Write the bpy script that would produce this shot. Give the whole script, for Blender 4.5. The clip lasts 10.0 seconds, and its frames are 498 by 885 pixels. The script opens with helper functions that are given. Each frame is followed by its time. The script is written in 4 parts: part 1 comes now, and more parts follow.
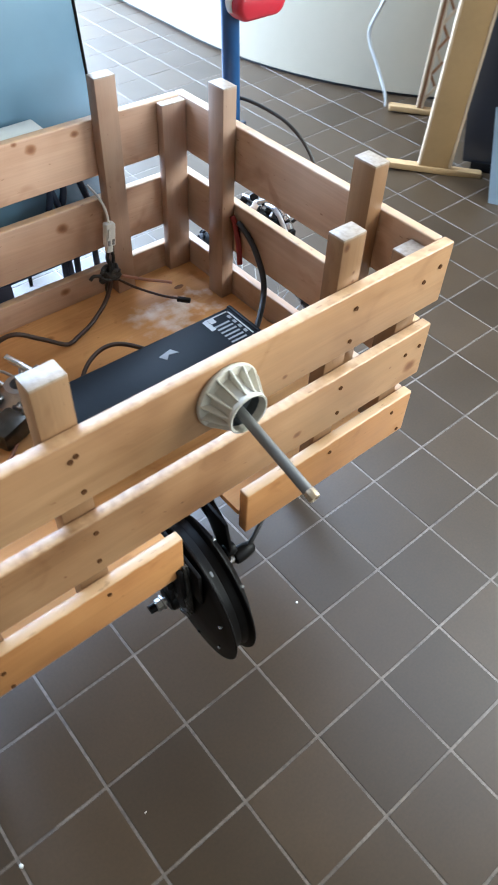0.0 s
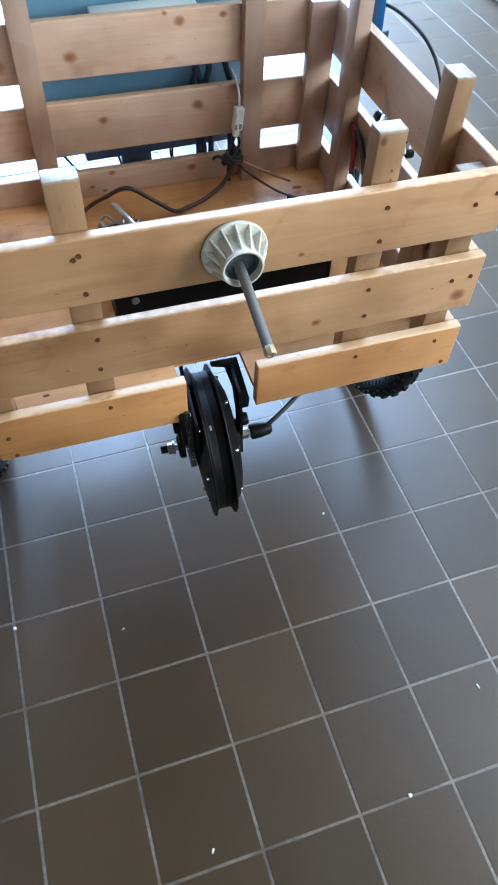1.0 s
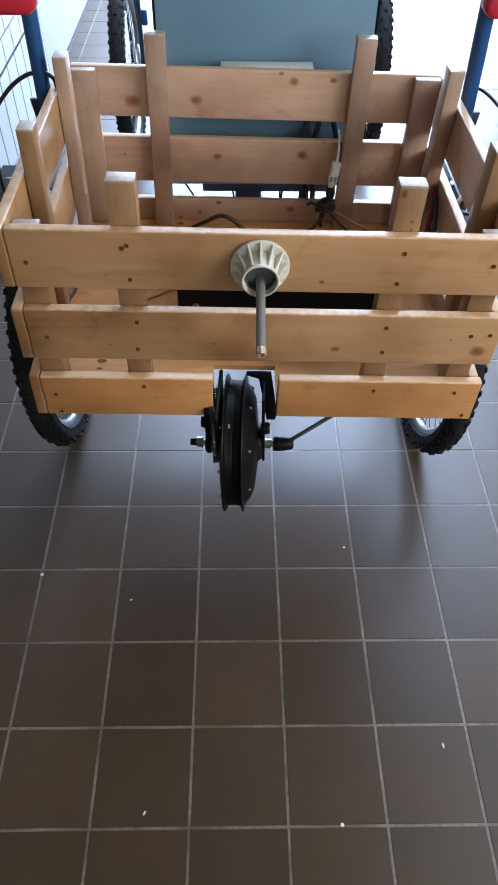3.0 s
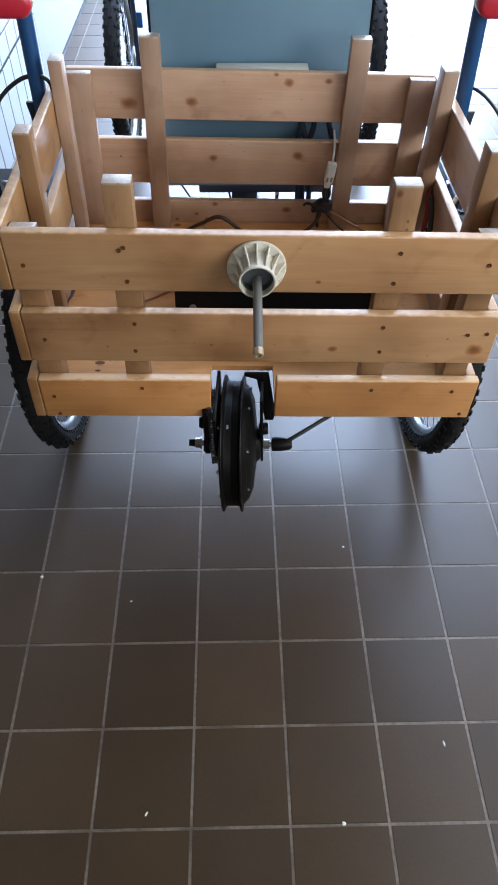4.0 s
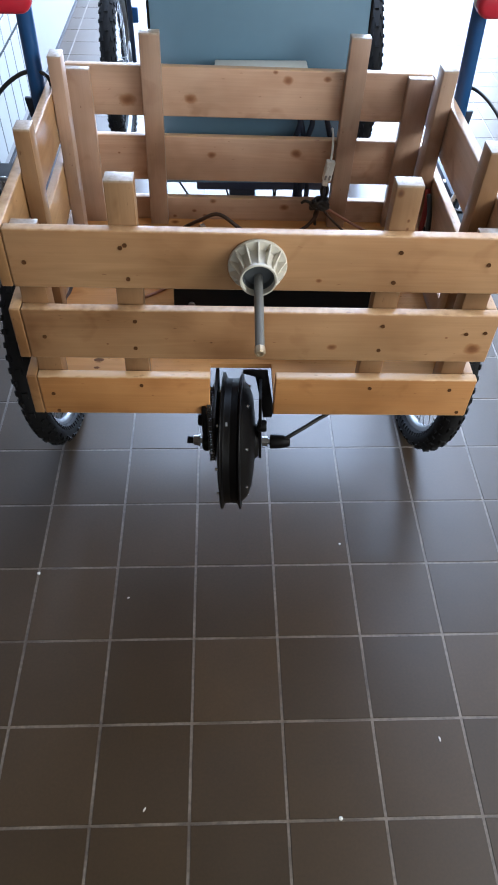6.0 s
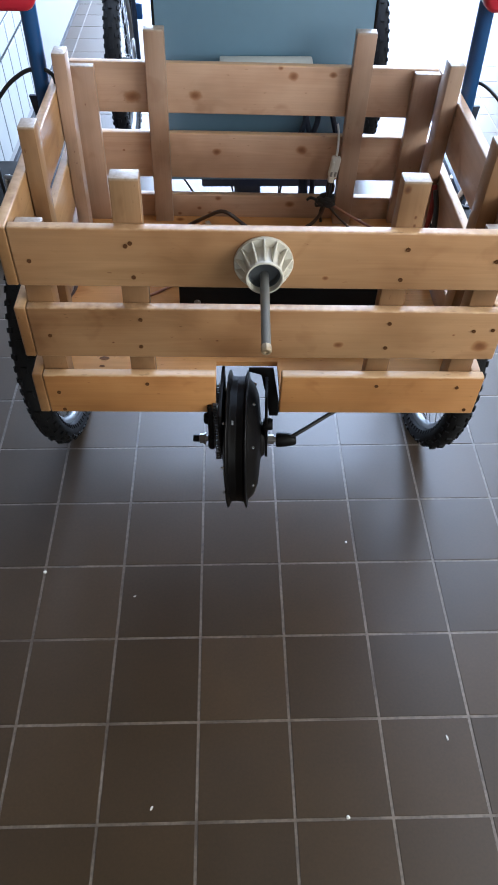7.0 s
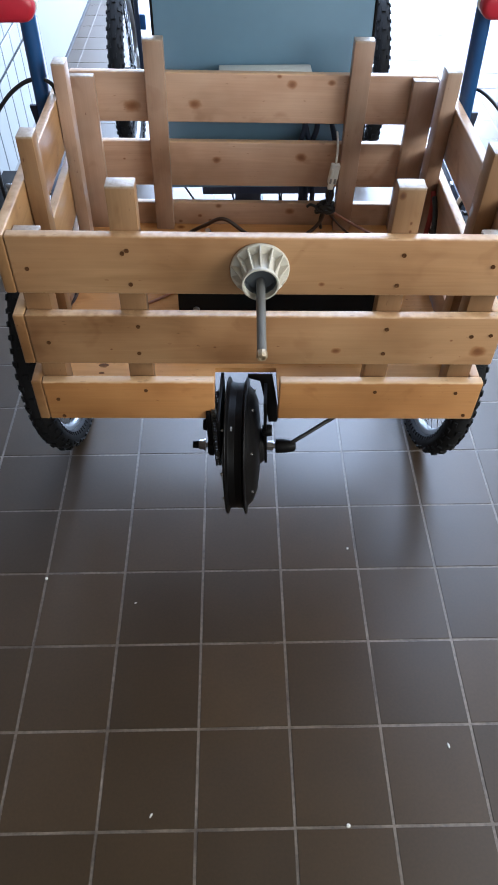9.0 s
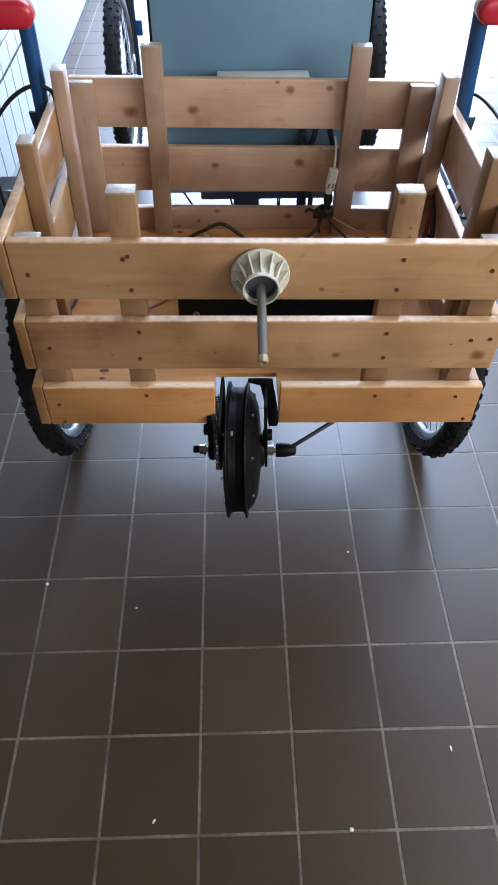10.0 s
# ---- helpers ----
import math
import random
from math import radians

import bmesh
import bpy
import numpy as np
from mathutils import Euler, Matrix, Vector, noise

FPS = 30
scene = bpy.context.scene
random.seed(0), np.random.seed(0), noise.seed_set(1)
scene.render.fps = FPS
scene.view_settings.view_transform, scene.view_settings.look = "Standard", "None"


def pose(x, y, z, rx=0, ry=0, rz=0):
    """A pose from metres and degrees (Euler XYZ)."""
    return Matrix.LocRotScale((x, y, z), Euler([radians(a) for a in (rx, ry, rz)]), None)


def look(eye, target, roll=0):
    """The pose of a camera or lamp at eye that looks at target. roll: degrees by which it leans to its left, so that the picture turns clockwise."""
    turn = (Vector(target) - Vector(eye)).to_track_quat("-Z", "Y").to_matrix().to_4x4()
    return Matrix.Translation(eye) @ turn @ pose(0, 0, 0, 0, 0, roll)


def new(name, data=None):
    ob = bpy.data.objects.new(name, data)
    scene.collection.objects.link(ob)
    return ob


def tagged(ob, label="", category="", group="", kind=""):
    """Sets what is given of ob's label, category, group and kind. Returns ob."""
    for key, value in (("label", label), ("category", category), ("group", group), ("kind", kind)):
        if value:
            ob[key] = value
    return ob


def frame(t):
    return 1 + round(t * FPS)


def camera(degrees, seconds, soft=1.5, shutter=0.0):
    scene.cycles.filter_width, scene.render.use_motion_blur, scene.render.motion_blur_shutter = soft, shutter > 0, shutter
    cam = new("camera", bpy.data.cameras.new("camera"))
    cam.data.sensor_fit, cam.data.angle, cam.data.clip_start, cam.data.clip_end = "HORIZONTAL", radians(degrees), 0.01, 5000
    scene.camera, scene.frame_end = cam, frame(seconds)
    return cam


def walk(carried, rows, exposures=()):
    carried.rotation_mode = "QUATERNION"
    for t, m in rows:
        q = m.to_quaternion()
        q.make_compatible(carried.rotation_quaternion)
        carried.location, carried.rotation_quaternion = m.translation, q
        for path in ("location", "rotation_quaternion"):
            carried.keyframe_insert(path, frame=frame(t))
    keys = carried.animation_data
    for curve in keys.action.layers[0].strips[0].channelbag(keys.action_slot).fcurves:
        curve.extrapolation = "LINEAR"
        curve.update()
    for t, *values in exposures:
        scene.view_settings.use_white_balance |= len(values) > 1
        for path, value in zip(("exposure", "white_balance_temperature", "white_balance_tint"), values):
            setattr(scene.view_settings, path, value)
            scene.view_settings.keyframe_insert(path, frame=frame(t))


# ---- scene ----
cam = camera(39.0, 10.0, soft=1.8, shutter=0.35)
PATH = [
    (0, (-0.268, -0.67, 1.542), (0.601, 0.308, 0.03), 2.2),
    (0.2, (-0.197, -0.732, 1.541), (0.55, 0.322, 0.014), 0.7),
    (0.3, (-0.149, -0.763, 1.531), (0.476, 0.295, -0.047), -0.2),
    (0.5, (-0.111, -0.815, 1.511), (0.362, 0.247, -0.116), -0.1),
    (0.7, (-0.091, -0.87, 1.52), (0.298, 0.218, -0.112), -0.5),
    (1, (-0.104, -0.96, 1.533), (0.283, 0.178, -0.065), 1.4),
    (1.2, (-0.12, -1.032, 1.54), (0.278, 0.16, -0.015), 3.1),
    (1.5, (-0.099, -1.105, 1.554), (0.275, 0.121, 0.019), 3.1),
    (1.7, (-0.066, -1.131, 1.554), (0.293, 0.117, 0.034), 3.5),
    (2, (0.025, -1.142, 1.559), (0.235, 0.149, 0.046), 4.0),
    (2.2, (0.061, -1.159, 1.562), (0.181, 0.151, 0.056), 4.1),
    (2.5, (0.078, -1.152, 1.559), (0.151, 0.15, 0.042), 2.8),
    (2.7, (0.094, -1.157, 1.566), (0.134, 0.169, 0.069), 1.3),
    (4, (0.097, -1.163, 1.57), (0.136, 0.167, 0.077), 0.6),
    (4.5, (0.089, -1.158, 1.57), (0.149, 0.176, 0.081), 1.4),
    (5, (0.097, -1.17, 1.573), (0.143, 0.187, 0.106), 1.0),
    (5.5, (0.086, -1.168, 1.576), (0.151, 0.169, 0.089), 1.6),
    (7, (0.079, -1.158, 1.573), (0.129, 0.157, 0.067), 1.0),
    (7.5, (0.101, -1.169, 1.575), (0.117, 0.174, 0.094), -0.0),
    (8, (0.095, -1.163, 1.573), (0.115, 0.166, 0.079), -0.1),
    (8.5, (0.088, -1.16, 1.576), (0.122, 0.174, 0.087), -0.0),
    (9, (0.098, -1.161, 1.573), (0.125, 0.17, 0.08), 0.1),
    (9.5, (0.094, -1.163, 1.574), (0.128, 0.161, 0.076), 0.2),
    (10, (0.091, -1.161, 1.576), (0.126, 0.177, 0.09), -0.0),
]
walk(cam, [(t, look(eye, target, roll)) for t, eye, target, roll in PATH],
     exposures=[(0.0, 0.91, 5110, 0), (0.5, 0.74, 4770, -1), (1.0, 0.79, 4680, -2), (1.5, 0.51, 4940, 0), (2.0, 0.25, 5200, 2), (2.6, 0.13, 5310, 5)])

# ---- world and large lights ----
world = bpy.data.worlds.new("sky")
scene.world = world
world.use_nodes = True
wn = world.node_tree.nodes
sky = wn.new("ShaderNodeTexSky")
sky.sky_type = "NISHITA"
sky.sun_disc = False
sky.sun_elevation = radians(38)
sky.sun_rotation = radians(200)
wn["Background"].inputs["Strength"].default_value = 0.12
world.node_tree.links.new(sky.outputs[0], wn["Background"].inputs[0])


def area_light(name, m, width, height, watts, colour):
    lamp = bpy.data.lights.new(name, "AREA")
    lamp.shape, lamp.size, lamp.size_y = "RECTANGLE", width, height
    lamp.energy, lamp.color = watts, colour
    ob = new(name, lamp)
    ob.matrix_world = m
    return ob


ROOM_L, ROOM_R, ROOM_N, ROOM_S, CEIL = -1.037, 3.1, 5.2, -4.6, 3.2
area_light("daylight_front", look((1.1, ROOM_N - 0.05, 1.55), (1.1, 0, 1.55)), 3.8, 2.8, 520, (0.78, 0.84, 1.0))
# unseen overhead light, assumed from the bluish sheen on the tiles
area_light("assumed_roof_light", look((1.275, 3.45, CEIL - 0.02), (1.275, 3.45, 0)), 3.45, 3.3, 345, (0.775, 0.835, 1.0))
# added fill: lifts the right-hand floor, no known source
area_light("added_roof_fill", look((2.15, 0.3, CEIL - 0.02), (2.15, 0.3, 0)), 1.6, 2.9, 21, (1.0, 0.88, 0.80))
# two added fills that light the rear boards from unseen openings
area_light("added_side_fill", look((ROOM_R - 0.05, -2.0, 2.2), (0, -2.0, 2.2)), 3.0, 1.6, 168, (1.0, 0.875, 0.70))
area_light("added_back_fill", look((1.6, ROOM_S + 0.05, 2.25), (1.6, 0, 2.25)), 2.6, 1.5, 42, (1.0, 0.875, 0.70))


# ---- materials ----
def nodes_of(name):
    mat = bpy.data.materials.new(name)
    mat.use_nodes = True
    nt = mat.node_tree
    return mat, nt, nt.nodes["Principled BSDF"]


def node(nt, kind, **values):
    n = nt.nodes.new(kind)
    for key, value in values.items():
        n.inputs[key.replace("_", " ")].default_value = value
    return n


def ramp(nt, source, stops):
    n = nt.nodes.new("ShaderNodeValToRGB")
    el = n.color_ramp.elements
    el[0].position, el[1].position = stops[0][0], stops[-1][0]
    for at, _ in stops[1:-1]:
        el.new(at)
    for e, (_, c) in zip(el, stops):
        e.color = (c, c, c, 1) if isinstance(c, (int, float)) else (*c, 1)
    nt.links.new(source, n.inputs[0])
    return n.outputs[0]


def mix(nt, kind, fac, a, b):
    n = nt.nodes.new("ShaderNodeMix")
    n.data_type, n.blend_type = "RGBA", kind
    for socket, value in ((n.inputs[0], fac), (n.inputs[6], a), (n.inputs[7], b)):
        if isinstance(value, bpy.types.NodeSocket):
            nt.links.new(value, socket)
        else:
            socket.default_value = value if isinstance(value, (int, float)) else (*value, 1)
    return n.outputs[2]


def bump(nt, bsdf, height, strength, distance=0.002):
    n = nt.nodes.new("ShaderNodeBump")
    n.inputs["Strength"].default_value, n.inputs["Distance"].default_value = strength, distance
    nt.links.new(height, n.inputs["Height"])
    nt.links.new(n.outputs[0], bsdf.inputs["Normal"])


def plain(name, colour, rough=0.5, metal=0.0, vary=0.25, scale=30.0, relief=0.1, coat=0.0, shine=0.5):
    """A painted, plastic, rubber or metal surface with blotches, fine grain and slightly uneven gloss."""
    mat, nt, b = nodes_of(name)
    co = nt.nodes.new("ShaderNodeTexCoord").outputs["Object"]
    big, fine = node(nt, "ShaderNodeTexNoise", Scale=scale * 0.2, Detail=4.0), node(nt, "ShaderNodeTexNoise", Scale=scale * 4, Detail=3.0)
    for n in (big, fine):
        nt.links.new(co, n.inputs["Vector"])
    dark = tuple(c * (1 - vary) for c in colour)
    light = tuple(min(1, c * (1 + vary * 0.6)) for c in colour)
    c1 = ramp(nt, big.outputs[0], [(0.3, dark), (0.7, light)])
    c2 = ramp(nt, fine.outputs[0], [(0.3, 1 - vary * 0.4), (0.7, 1.0)])
    nt.links.new(mix(nt, "MULTIPLY", 1.0, c1, c2), b.inputs["Base Color"])
    nt.links.new(ramp(nt, big.outputs[0], [(0.25, max(0.02, rough * 0.8)), (0.75, min(1, rough * 1.2))]), b.inputs["Roughness"])
    b.inputs["Metallic"].default_value = metal
    b.inputs["Coat Weight"].default_value = coat
    b.inputs["Specular IOR Level"].default_value = shine
    if relief:
        bump(nt, b, fine.outputs[0], relief, 0.001)
    return mat


def wood(name, knots=(), light=(0.56, 0.352, 0.170), dark=(0.42, 0.240, 0.100), loose_knots=0.0, shine=0.5, dull=0.0, paler=None, edge=0.0, lacquer=0.15, end_grain=False, dark_ends=False):
    """Lacquered pine with its grain along the piece's own x axis. knots: (x, height, radius) on the piece's broad face."""
    mat, nt, b = nodes_of(name)
    co = nt.nodes.new("ShaderNodeTexCoord").outputs["Object"]
    info = nt.nodes.new("ShaderNodeObjectInfo").outputs["Random"]
    off = nt.nodes.new("ShaderNodeVectorMath")
    off.operation = "MULTIPLY_ADD"
    off.inputs[1].default_value = (7.0, 3.0, 5.0)
    nt.links.new(info, off.inputs[0])
    nt.links.new(co, off.inputs[2])
    shifted = off.outputs[0]

    def stretched(scale):
        m = nt.nodes.new("ShaderNodeMapping")
        m.inputs["Scale"].default_value = scale
        nt.links.new(shifted, m.inputs["Vector"])
        return m.outputs[0]

    band = node(nt, "ShaderNodeTexNoise", Scale=1.0, Detail=3.0, Distortion=0.6)
    nt.links.new(stretched((1.6, 26, 26)), band.inputs["Vector"])
    fibre = node(nt, "ShaderNodeTexNoise", Scale=1.0, Detail=4.0)
    nt.links.new(stretched((9, 300, 300)), fibre.inputs["Vector"])
    stain = node(nt, "ShaderNodeTexNoise", Scale=5.0, Detail=3.0)
    nt.links.new(shifted, stain.inputs["Vector"])
    c = ramp(nt, band.outputs[0], [(0.34, light), (0.52, tuple(0.7 * p + 0.3 * q for p, q in zip(light, dark))), (0.6, light), (0.78, dark)])
    c = mix(nt, "MULTIPLY", 1.0, c, ramp(nt, fibre.outputs[0], [(0.3, 0.93), (0.65, 1.0)]))
    c = mix(nt, "MULTIPLY", 1.0, c, ramp(nt, stain.outputs[0], [(0.28, (0.60, 0.52, 0.46)), (0.42, (0.86, 0.81, 0.77)), (0.6, (1, 1, 1))]))
    c = mix(nt, "MULTIPLY", 1.0, c, ramp(nt, info, [(0.0, (0.9, 0.87, 0.84)), (1.0, (1, 1, 1))]))
    tone = node(nt, "ShaderNodeTexNoise", Scale=2.6, Detail=3.0, Distortion=0.4)
    nt.links.new(stretched((1.0, 2.2, 2.2)), tone.inputs["Vector"])
    c = mix(nt, "MULTIPLY", 1.0, c, ramp(nt, tone.outputs[0], [(0.32, (0.80, 0.79, 0.76)), (0.46, (0.93, 0.92, 0.91)), (0.62, (1.04, 1.03, 1.02))]))
    smudge = node(nt, "ShaderNodeTexNoise", Scale=17.0, Detail=2.0, Distortion=0.8)
    nt.links.new(stretched((0.7, 1.0, 1.0)), smudge.inputs["Vector"])
    c = mix(nt, "MULTIPLY", 1.0, c, ramp(nt, smudge.outputs[0], [(0.26, (0.80, 0.74, 0.70)), (0.40, (1, 1, 1))]))
    sep = nt.nodes.new("ShaderNodeSeparateXYZ")
    nt.links.new(co, sep.inputs[0])
    wob = node(nt, "ShaderNodeTexNoise", Scale=60.0, Detail=2.0)
    nt.links.new(co, wob.inputs["Vector"])
    for kx, kz, r in knots:
        near = nt.nodes.new("ShaderNodeCombineXYZ")
        for k, (axis, at, squash) in enumerate(((0, kx, 0.75), (2, kz, 1.0))):
            a = nt.nodes.new("ShaderNodeMath")
            a.operation = "MULTIPLY_ADD"
            a.inputs[1].default_value, a.inputs[2].default_value = squash / r, -at * squash / r
            nt.links.new(sep.outputs[axis], a.inputs[0])
            nt.links.new(a.outputs[0], near.inputs[k])
        d = nt.nodes.new("ShaderNodeVectorMath")
        d.operation = "LENGTH"
        nt.links.new(near.outputs[0], d.inputs[0])
        add = nt.nodes.new("ShaderNodeMath")
        add.operation = "MULTIPLY_ADD"
        add.inputs[1].default_value = 0.45
        nt.links.new(wob.outputs[0], add.inputs[0])
        nt.links.new(d.outputs["Value"], add.inputs[2])
        m = ramp(nt, add.outputs[0], [(0.0, (0.30, 0.19, 0.12)), (0.5, (0.48, 0.33, 0.23)), (0.75, (0.72, 0.60, 0.50)), (1.0, (1, 1, 1))])
        c = mix(nt, "MULTIPLY", 1.0, c, m)
    if loose_knots:
        v = node(nt, "ShaderNodeTexVoronoi", Scale=7.0)
        nt.links.new(stretched((0.8, 1.0, 1.2)), v.inputs["Vector"])
        c = mix(nt, "MULTIPLY", 1.0, c, ramp(nt, v.outputs["Distance"], [(loose_knots * 0.4, (0.35, 0.22, 0.14)), (loose_knots, (1, 1, 1))]))
    nick = node(nt, "ShaderNodeTexNoise", Scale=1.0, Detail=3.0)
    nt.links.new(stretched((55, 160, 160)), nick.inputs["Vector"])
    c = mix(nt, "MULTIPLY", 1.0, c, ramp(nt, nick.outputs[0], [(0.24, (0.55, 0.45, 0.38)), (0.30, (1, 1, 1))]))
    if edge:  # edges rubbed pale, with dark nicks, where the board is edge metres from its middle line
        rim = nt.nodes.new("ShaderNodeMath")
        rim.operation = "ABSOLUTE"
        nt.links.new(sep.outputs[2], rim.inputs[0])
        ragged = nt.nodes.new("ShaderNodeMath")
        ragged.operation = "MULTIPLY_ADD"
        ragged.inputs[1].default_value = 0.005
        nt.links.new(wob.outputs[0], ragged.inputs[0])
        nt.links.new(rim.outputs[0], ragged.inputs[2])
        span = nt.nodes.new("ShaderNodeMapRange")
        span.inputs["From Min"].default_value, span.inputs["From Max"].default_value = edge + 0.0005, edge + 0.0035
        nt.links.new(ragged.outputs[0], span.inputs["Value"])
        c = mix(nt, "MIX", span.outputs[0], c, mix(nt, "MIX", ramp(nt, nick.outputs[0], [(0.28, 0.3), (0.38, 1.0)]), (0.36, 0.22, 0.11), (0.60, 0.40, 0.22)))
    if dark_ends:  # sawn ends stained darker
        across = nt.nodes.new("ShaderNodeSeparateXYZ")
        nt.links.new(nt.nodes.new("ShaderNodeTexCoord").outputs["Generated"], across.inputs[0])
        c = mix(nt, "MULTIPLY", 1.0, c, ramp(nt, across.outputs[0], [(0.0, (0.62, 0.56, 0.50)), (0.003, (0.66, 0.60, 0.54)), (0.007, (1, 1, 1)), (1.0, (1, 1, 1))]))
    if end_grain:  # the sawn upper end is greyer, with dark pores
        along = nt.nodes.new("ShaderNodeSeparateXYZ")
        nt.links.new(nt.nodes.new("ShaderNodeTexCoord").outputs["Generated"], along.inputs[0])
        pore = node(nt, "ShaderNodeTexNoise", Scale=140.0, Detail=4.0)
        nt.links.new(co, pore.inputs["Vector"])
        sawn = ramp(nt, pore.outputs[0], [(0.30, (0.27, 0.21, 0.155)), (0.5, (0.36, 0.29, 0.22)), (0.7, (0.41, 0.335, 0.26))])
        c = mix(nt, "MIX", ramp(nt, along.outputs[0], [(0.990, 0.0), (0.997, 1.0)]), c, sawn)
    if paler:  # a pale patch (x, y, radius)
        at = nt.nodes.new("ShaderNodeCombineXYZ")
        for k, (axis, middle, squash) in enumerate(((0, paler[0], 0.8), (1, paler[1], 1.3))):
            a = nt.nodes.new("ShaderNodeMath")
            a.operation = "MULTIPLY_ADD"
            a.inputs[1].default_value, a.inputs[2].default_value = squash / paler[2], -middle * squash / paler[2]
            nt.links.new(sep.outputs[axis], a.inputs[0])
            nt.links.new(a.outputs[0], at.inputs[k])
        d = nt.nodes.new("ShaderNodeVectorMath")
        d.operation = "LENGTH"
        nt.links.new(at.outputs[0], d.inputs[0])
        cloud = node(nt, "ShaderNodeTexNoise", Scale=28.0, Detail=5.0)
        nt.links.new(co, cloud.inputs["Vector"])
        rough_edge = nt.nodes.new("ShaderNodeMath")
        rough_edge.operation = "MULTIPLY_ADD"
        rough_edge.inputs[1].default_value = 1.3
        nt.links.new(cloud.outputs[0], rough_edge.inputs[0])
        nt.links.new(d.outputs["Value"], rough_edge.inputs[2])
        c = mix(nt, "MIX", ramp(nt, rough_edge.outputs[0], [(0.5, 0.92), (1.05, 0.0)]), c, (0.84, 0.79, 0.74))
    nt.links.new(c, b.inputs["Base Color"])
    nt.links.new(ramp(nt, stain.outputs[0], [(0.2, 0.30 + dull), (0.8, 0.46 + dull)]), b.inputs["Roughness"])
    b.inputs["Specular IOR Level"].default_value = shine
    b.inputs["Coat Weight"].default_value, b.inputs["Coat Roughness"].default_value = lacquer, 0.18
    bump(nt, b, fibre.outputs[0], 0.12, 0.001)
    return mat


def tile_material(name, islands):
    mat, nt, b = nodes_of(name)
    co = nt.nodes.new("ShaderNodeTexCoord").outputs["Object"]
    if islands:
        rnd = nt.nodes.new("ShaderNodeNewGeometry").outputs["Random Per Island"]
    else:
        rnd = nt.nodes.new("ShaderNodeObjectInfo").outputs["Random"]
    pos = nt.nodes.new("ShaderNodeNewGeometry").outputs["Position"]
    blotch = node(nt, "ShaderNodeTexNoise", Scale=7.0, Detail=5.0)
    speck = node(nt, "ShaderNodeTexNoise", Scale=160.0, Detail=3.0)
    smear = node(nt, "ShaderNodeTexNoise", Scale=2.2, Detail=4.0)
    for n in (blotch, speck, smear):
        nt.links.new(pos, n.inputs["Vector"])
    c = ramp(nt, rnd, [(0.0, (0.042, 0.0260, 0.0116)), (0.5, (0.0515, 0.0318, 0.0144)), (1.0, (0.061, 0.0376, 0.0174))])
    c = mix(nt, "MULTIPLY", 1.0, c, ramp(nt, blotch.outputs[0], [(0.15, 0.72), (0.85, 1.0)]))
    c = mix(nt, "MULTIPLY", 1.0, c, ramp(nt, speck.outputs[0], [(0.3, 0.85), (0.7, 1.05)]))
    nt.links.new(c, b.inputs["Base Color"])
    nt.links.new(ramp(nt, smear.outputs[0], [(0.25, 0.32), (0.75, 0.41)]), b.inputs["Roughness"])
    b.inputs["Specular IOR Level"].default_value = 0.66
    bump(nt, b, speck.outputs[0], 0.05, 0.0006)
    return mat


TILE, TILE_FAR = tile_material("glazed_brown_tile", False), tile_material("glazed_brown_tile_far", True)


def grout_material():
    mat, nt, b = nodes_of("grey_grout")
    pos = nt.nodes.new("ShaderNodeNewGeometry").outputs["Position"]
    dirt, crumb = node(nt, "ShaderNodeTexNoise", Scale=9.0, Detail=5.0), node(nt, "ShaderNodeTexNoise", Scale=90.0, Detail=3.0)
    for n in (dirt, crumb):
        nt.links.new(pos, n.inputs["Vector"])
    c = ramp(nt, dirt.outputs[0], [(0.34, (0.072, 0.055, 0.042)), (0.46, (0.132, 0.106, 0.082)), (0.66, (0.212, 0.174, 0.138))])
    c = mix(nt, "MULTIPLY", 1.0, c, ramp(nt, crumb.outputs[0], [(0.3, 0.55), (0.6, 1.0)]))
    nt.links.new(c, b.inputs["Base Color"])
    b.inputs["Roughness"].default_value = 0.46
    b.inputs["Specular IOR Level"].default_value = 0.9
    bump(nt, b, crumb.outputs[0], 0.3, 0.001)
    return mat


GROUT = grout_material()
PLASTER = plain("white_plaster", (0.31, 0.31, 0.305), 0.75, vary=0.05, scale=8, relief=0.15)
CREAM = plain("cream_paint", (0.44, 0.385, 0.285), 0.5, vary=0.05, scale=6, relief=0.08)
TAUPE = plain("taupe_paint", (0.10, 0.085, 0.07), 0.8, vary=0.06, scale=6, relief=0.1)
BRICK_WHITE = plain("white_painted_brick", (0.42, 0.44, 0.44), 0.6, vary=0.06, scale=20, relief=0.3)
JOINT = plain("grey_mortar", (0.11, 0.12, 0.125), 0.9, vary=0.2, scale=40, relief=0.4)
DARK_SKIRT = plain("dark_skirting", (0.03, 0.03, 0.035), 0.5, vary=0.2)
CEILING = plain("ceiling_paint", (0.16, 0.120, 0.07), 0.9, vary=0.05, scale=5)
BLUE = plain("blue_paint", (0.009, 0.062, 0.20), 0.4, vary=0.18, scale=25, relief=0.05, coat=0.3)
NAVY = plain("navy_plastic", (0.012, 0.022, 0.05), 0.5, vary=0.25)
PANEL = plain("grey_blue_sheet", (0.140, 0.240, 0.338), 0.40, vary=0.10, scale=9, relief=0.04)
RED = plain("red_lens", (0.44, 0.015, 0.035), 0.35, vary=0.12, scale=20, relief=0.02, coat=0.2)
WHITE_PLASTIC = plain("white_plastic", (0.72, 0.73, 0.70), 0.4, vary=0.08, scale=30)
FLEX = plain("greyed_flex", (0.42, 0.41, 0.38), 0.55, vary=0.25, scale=40, relief=0.1)
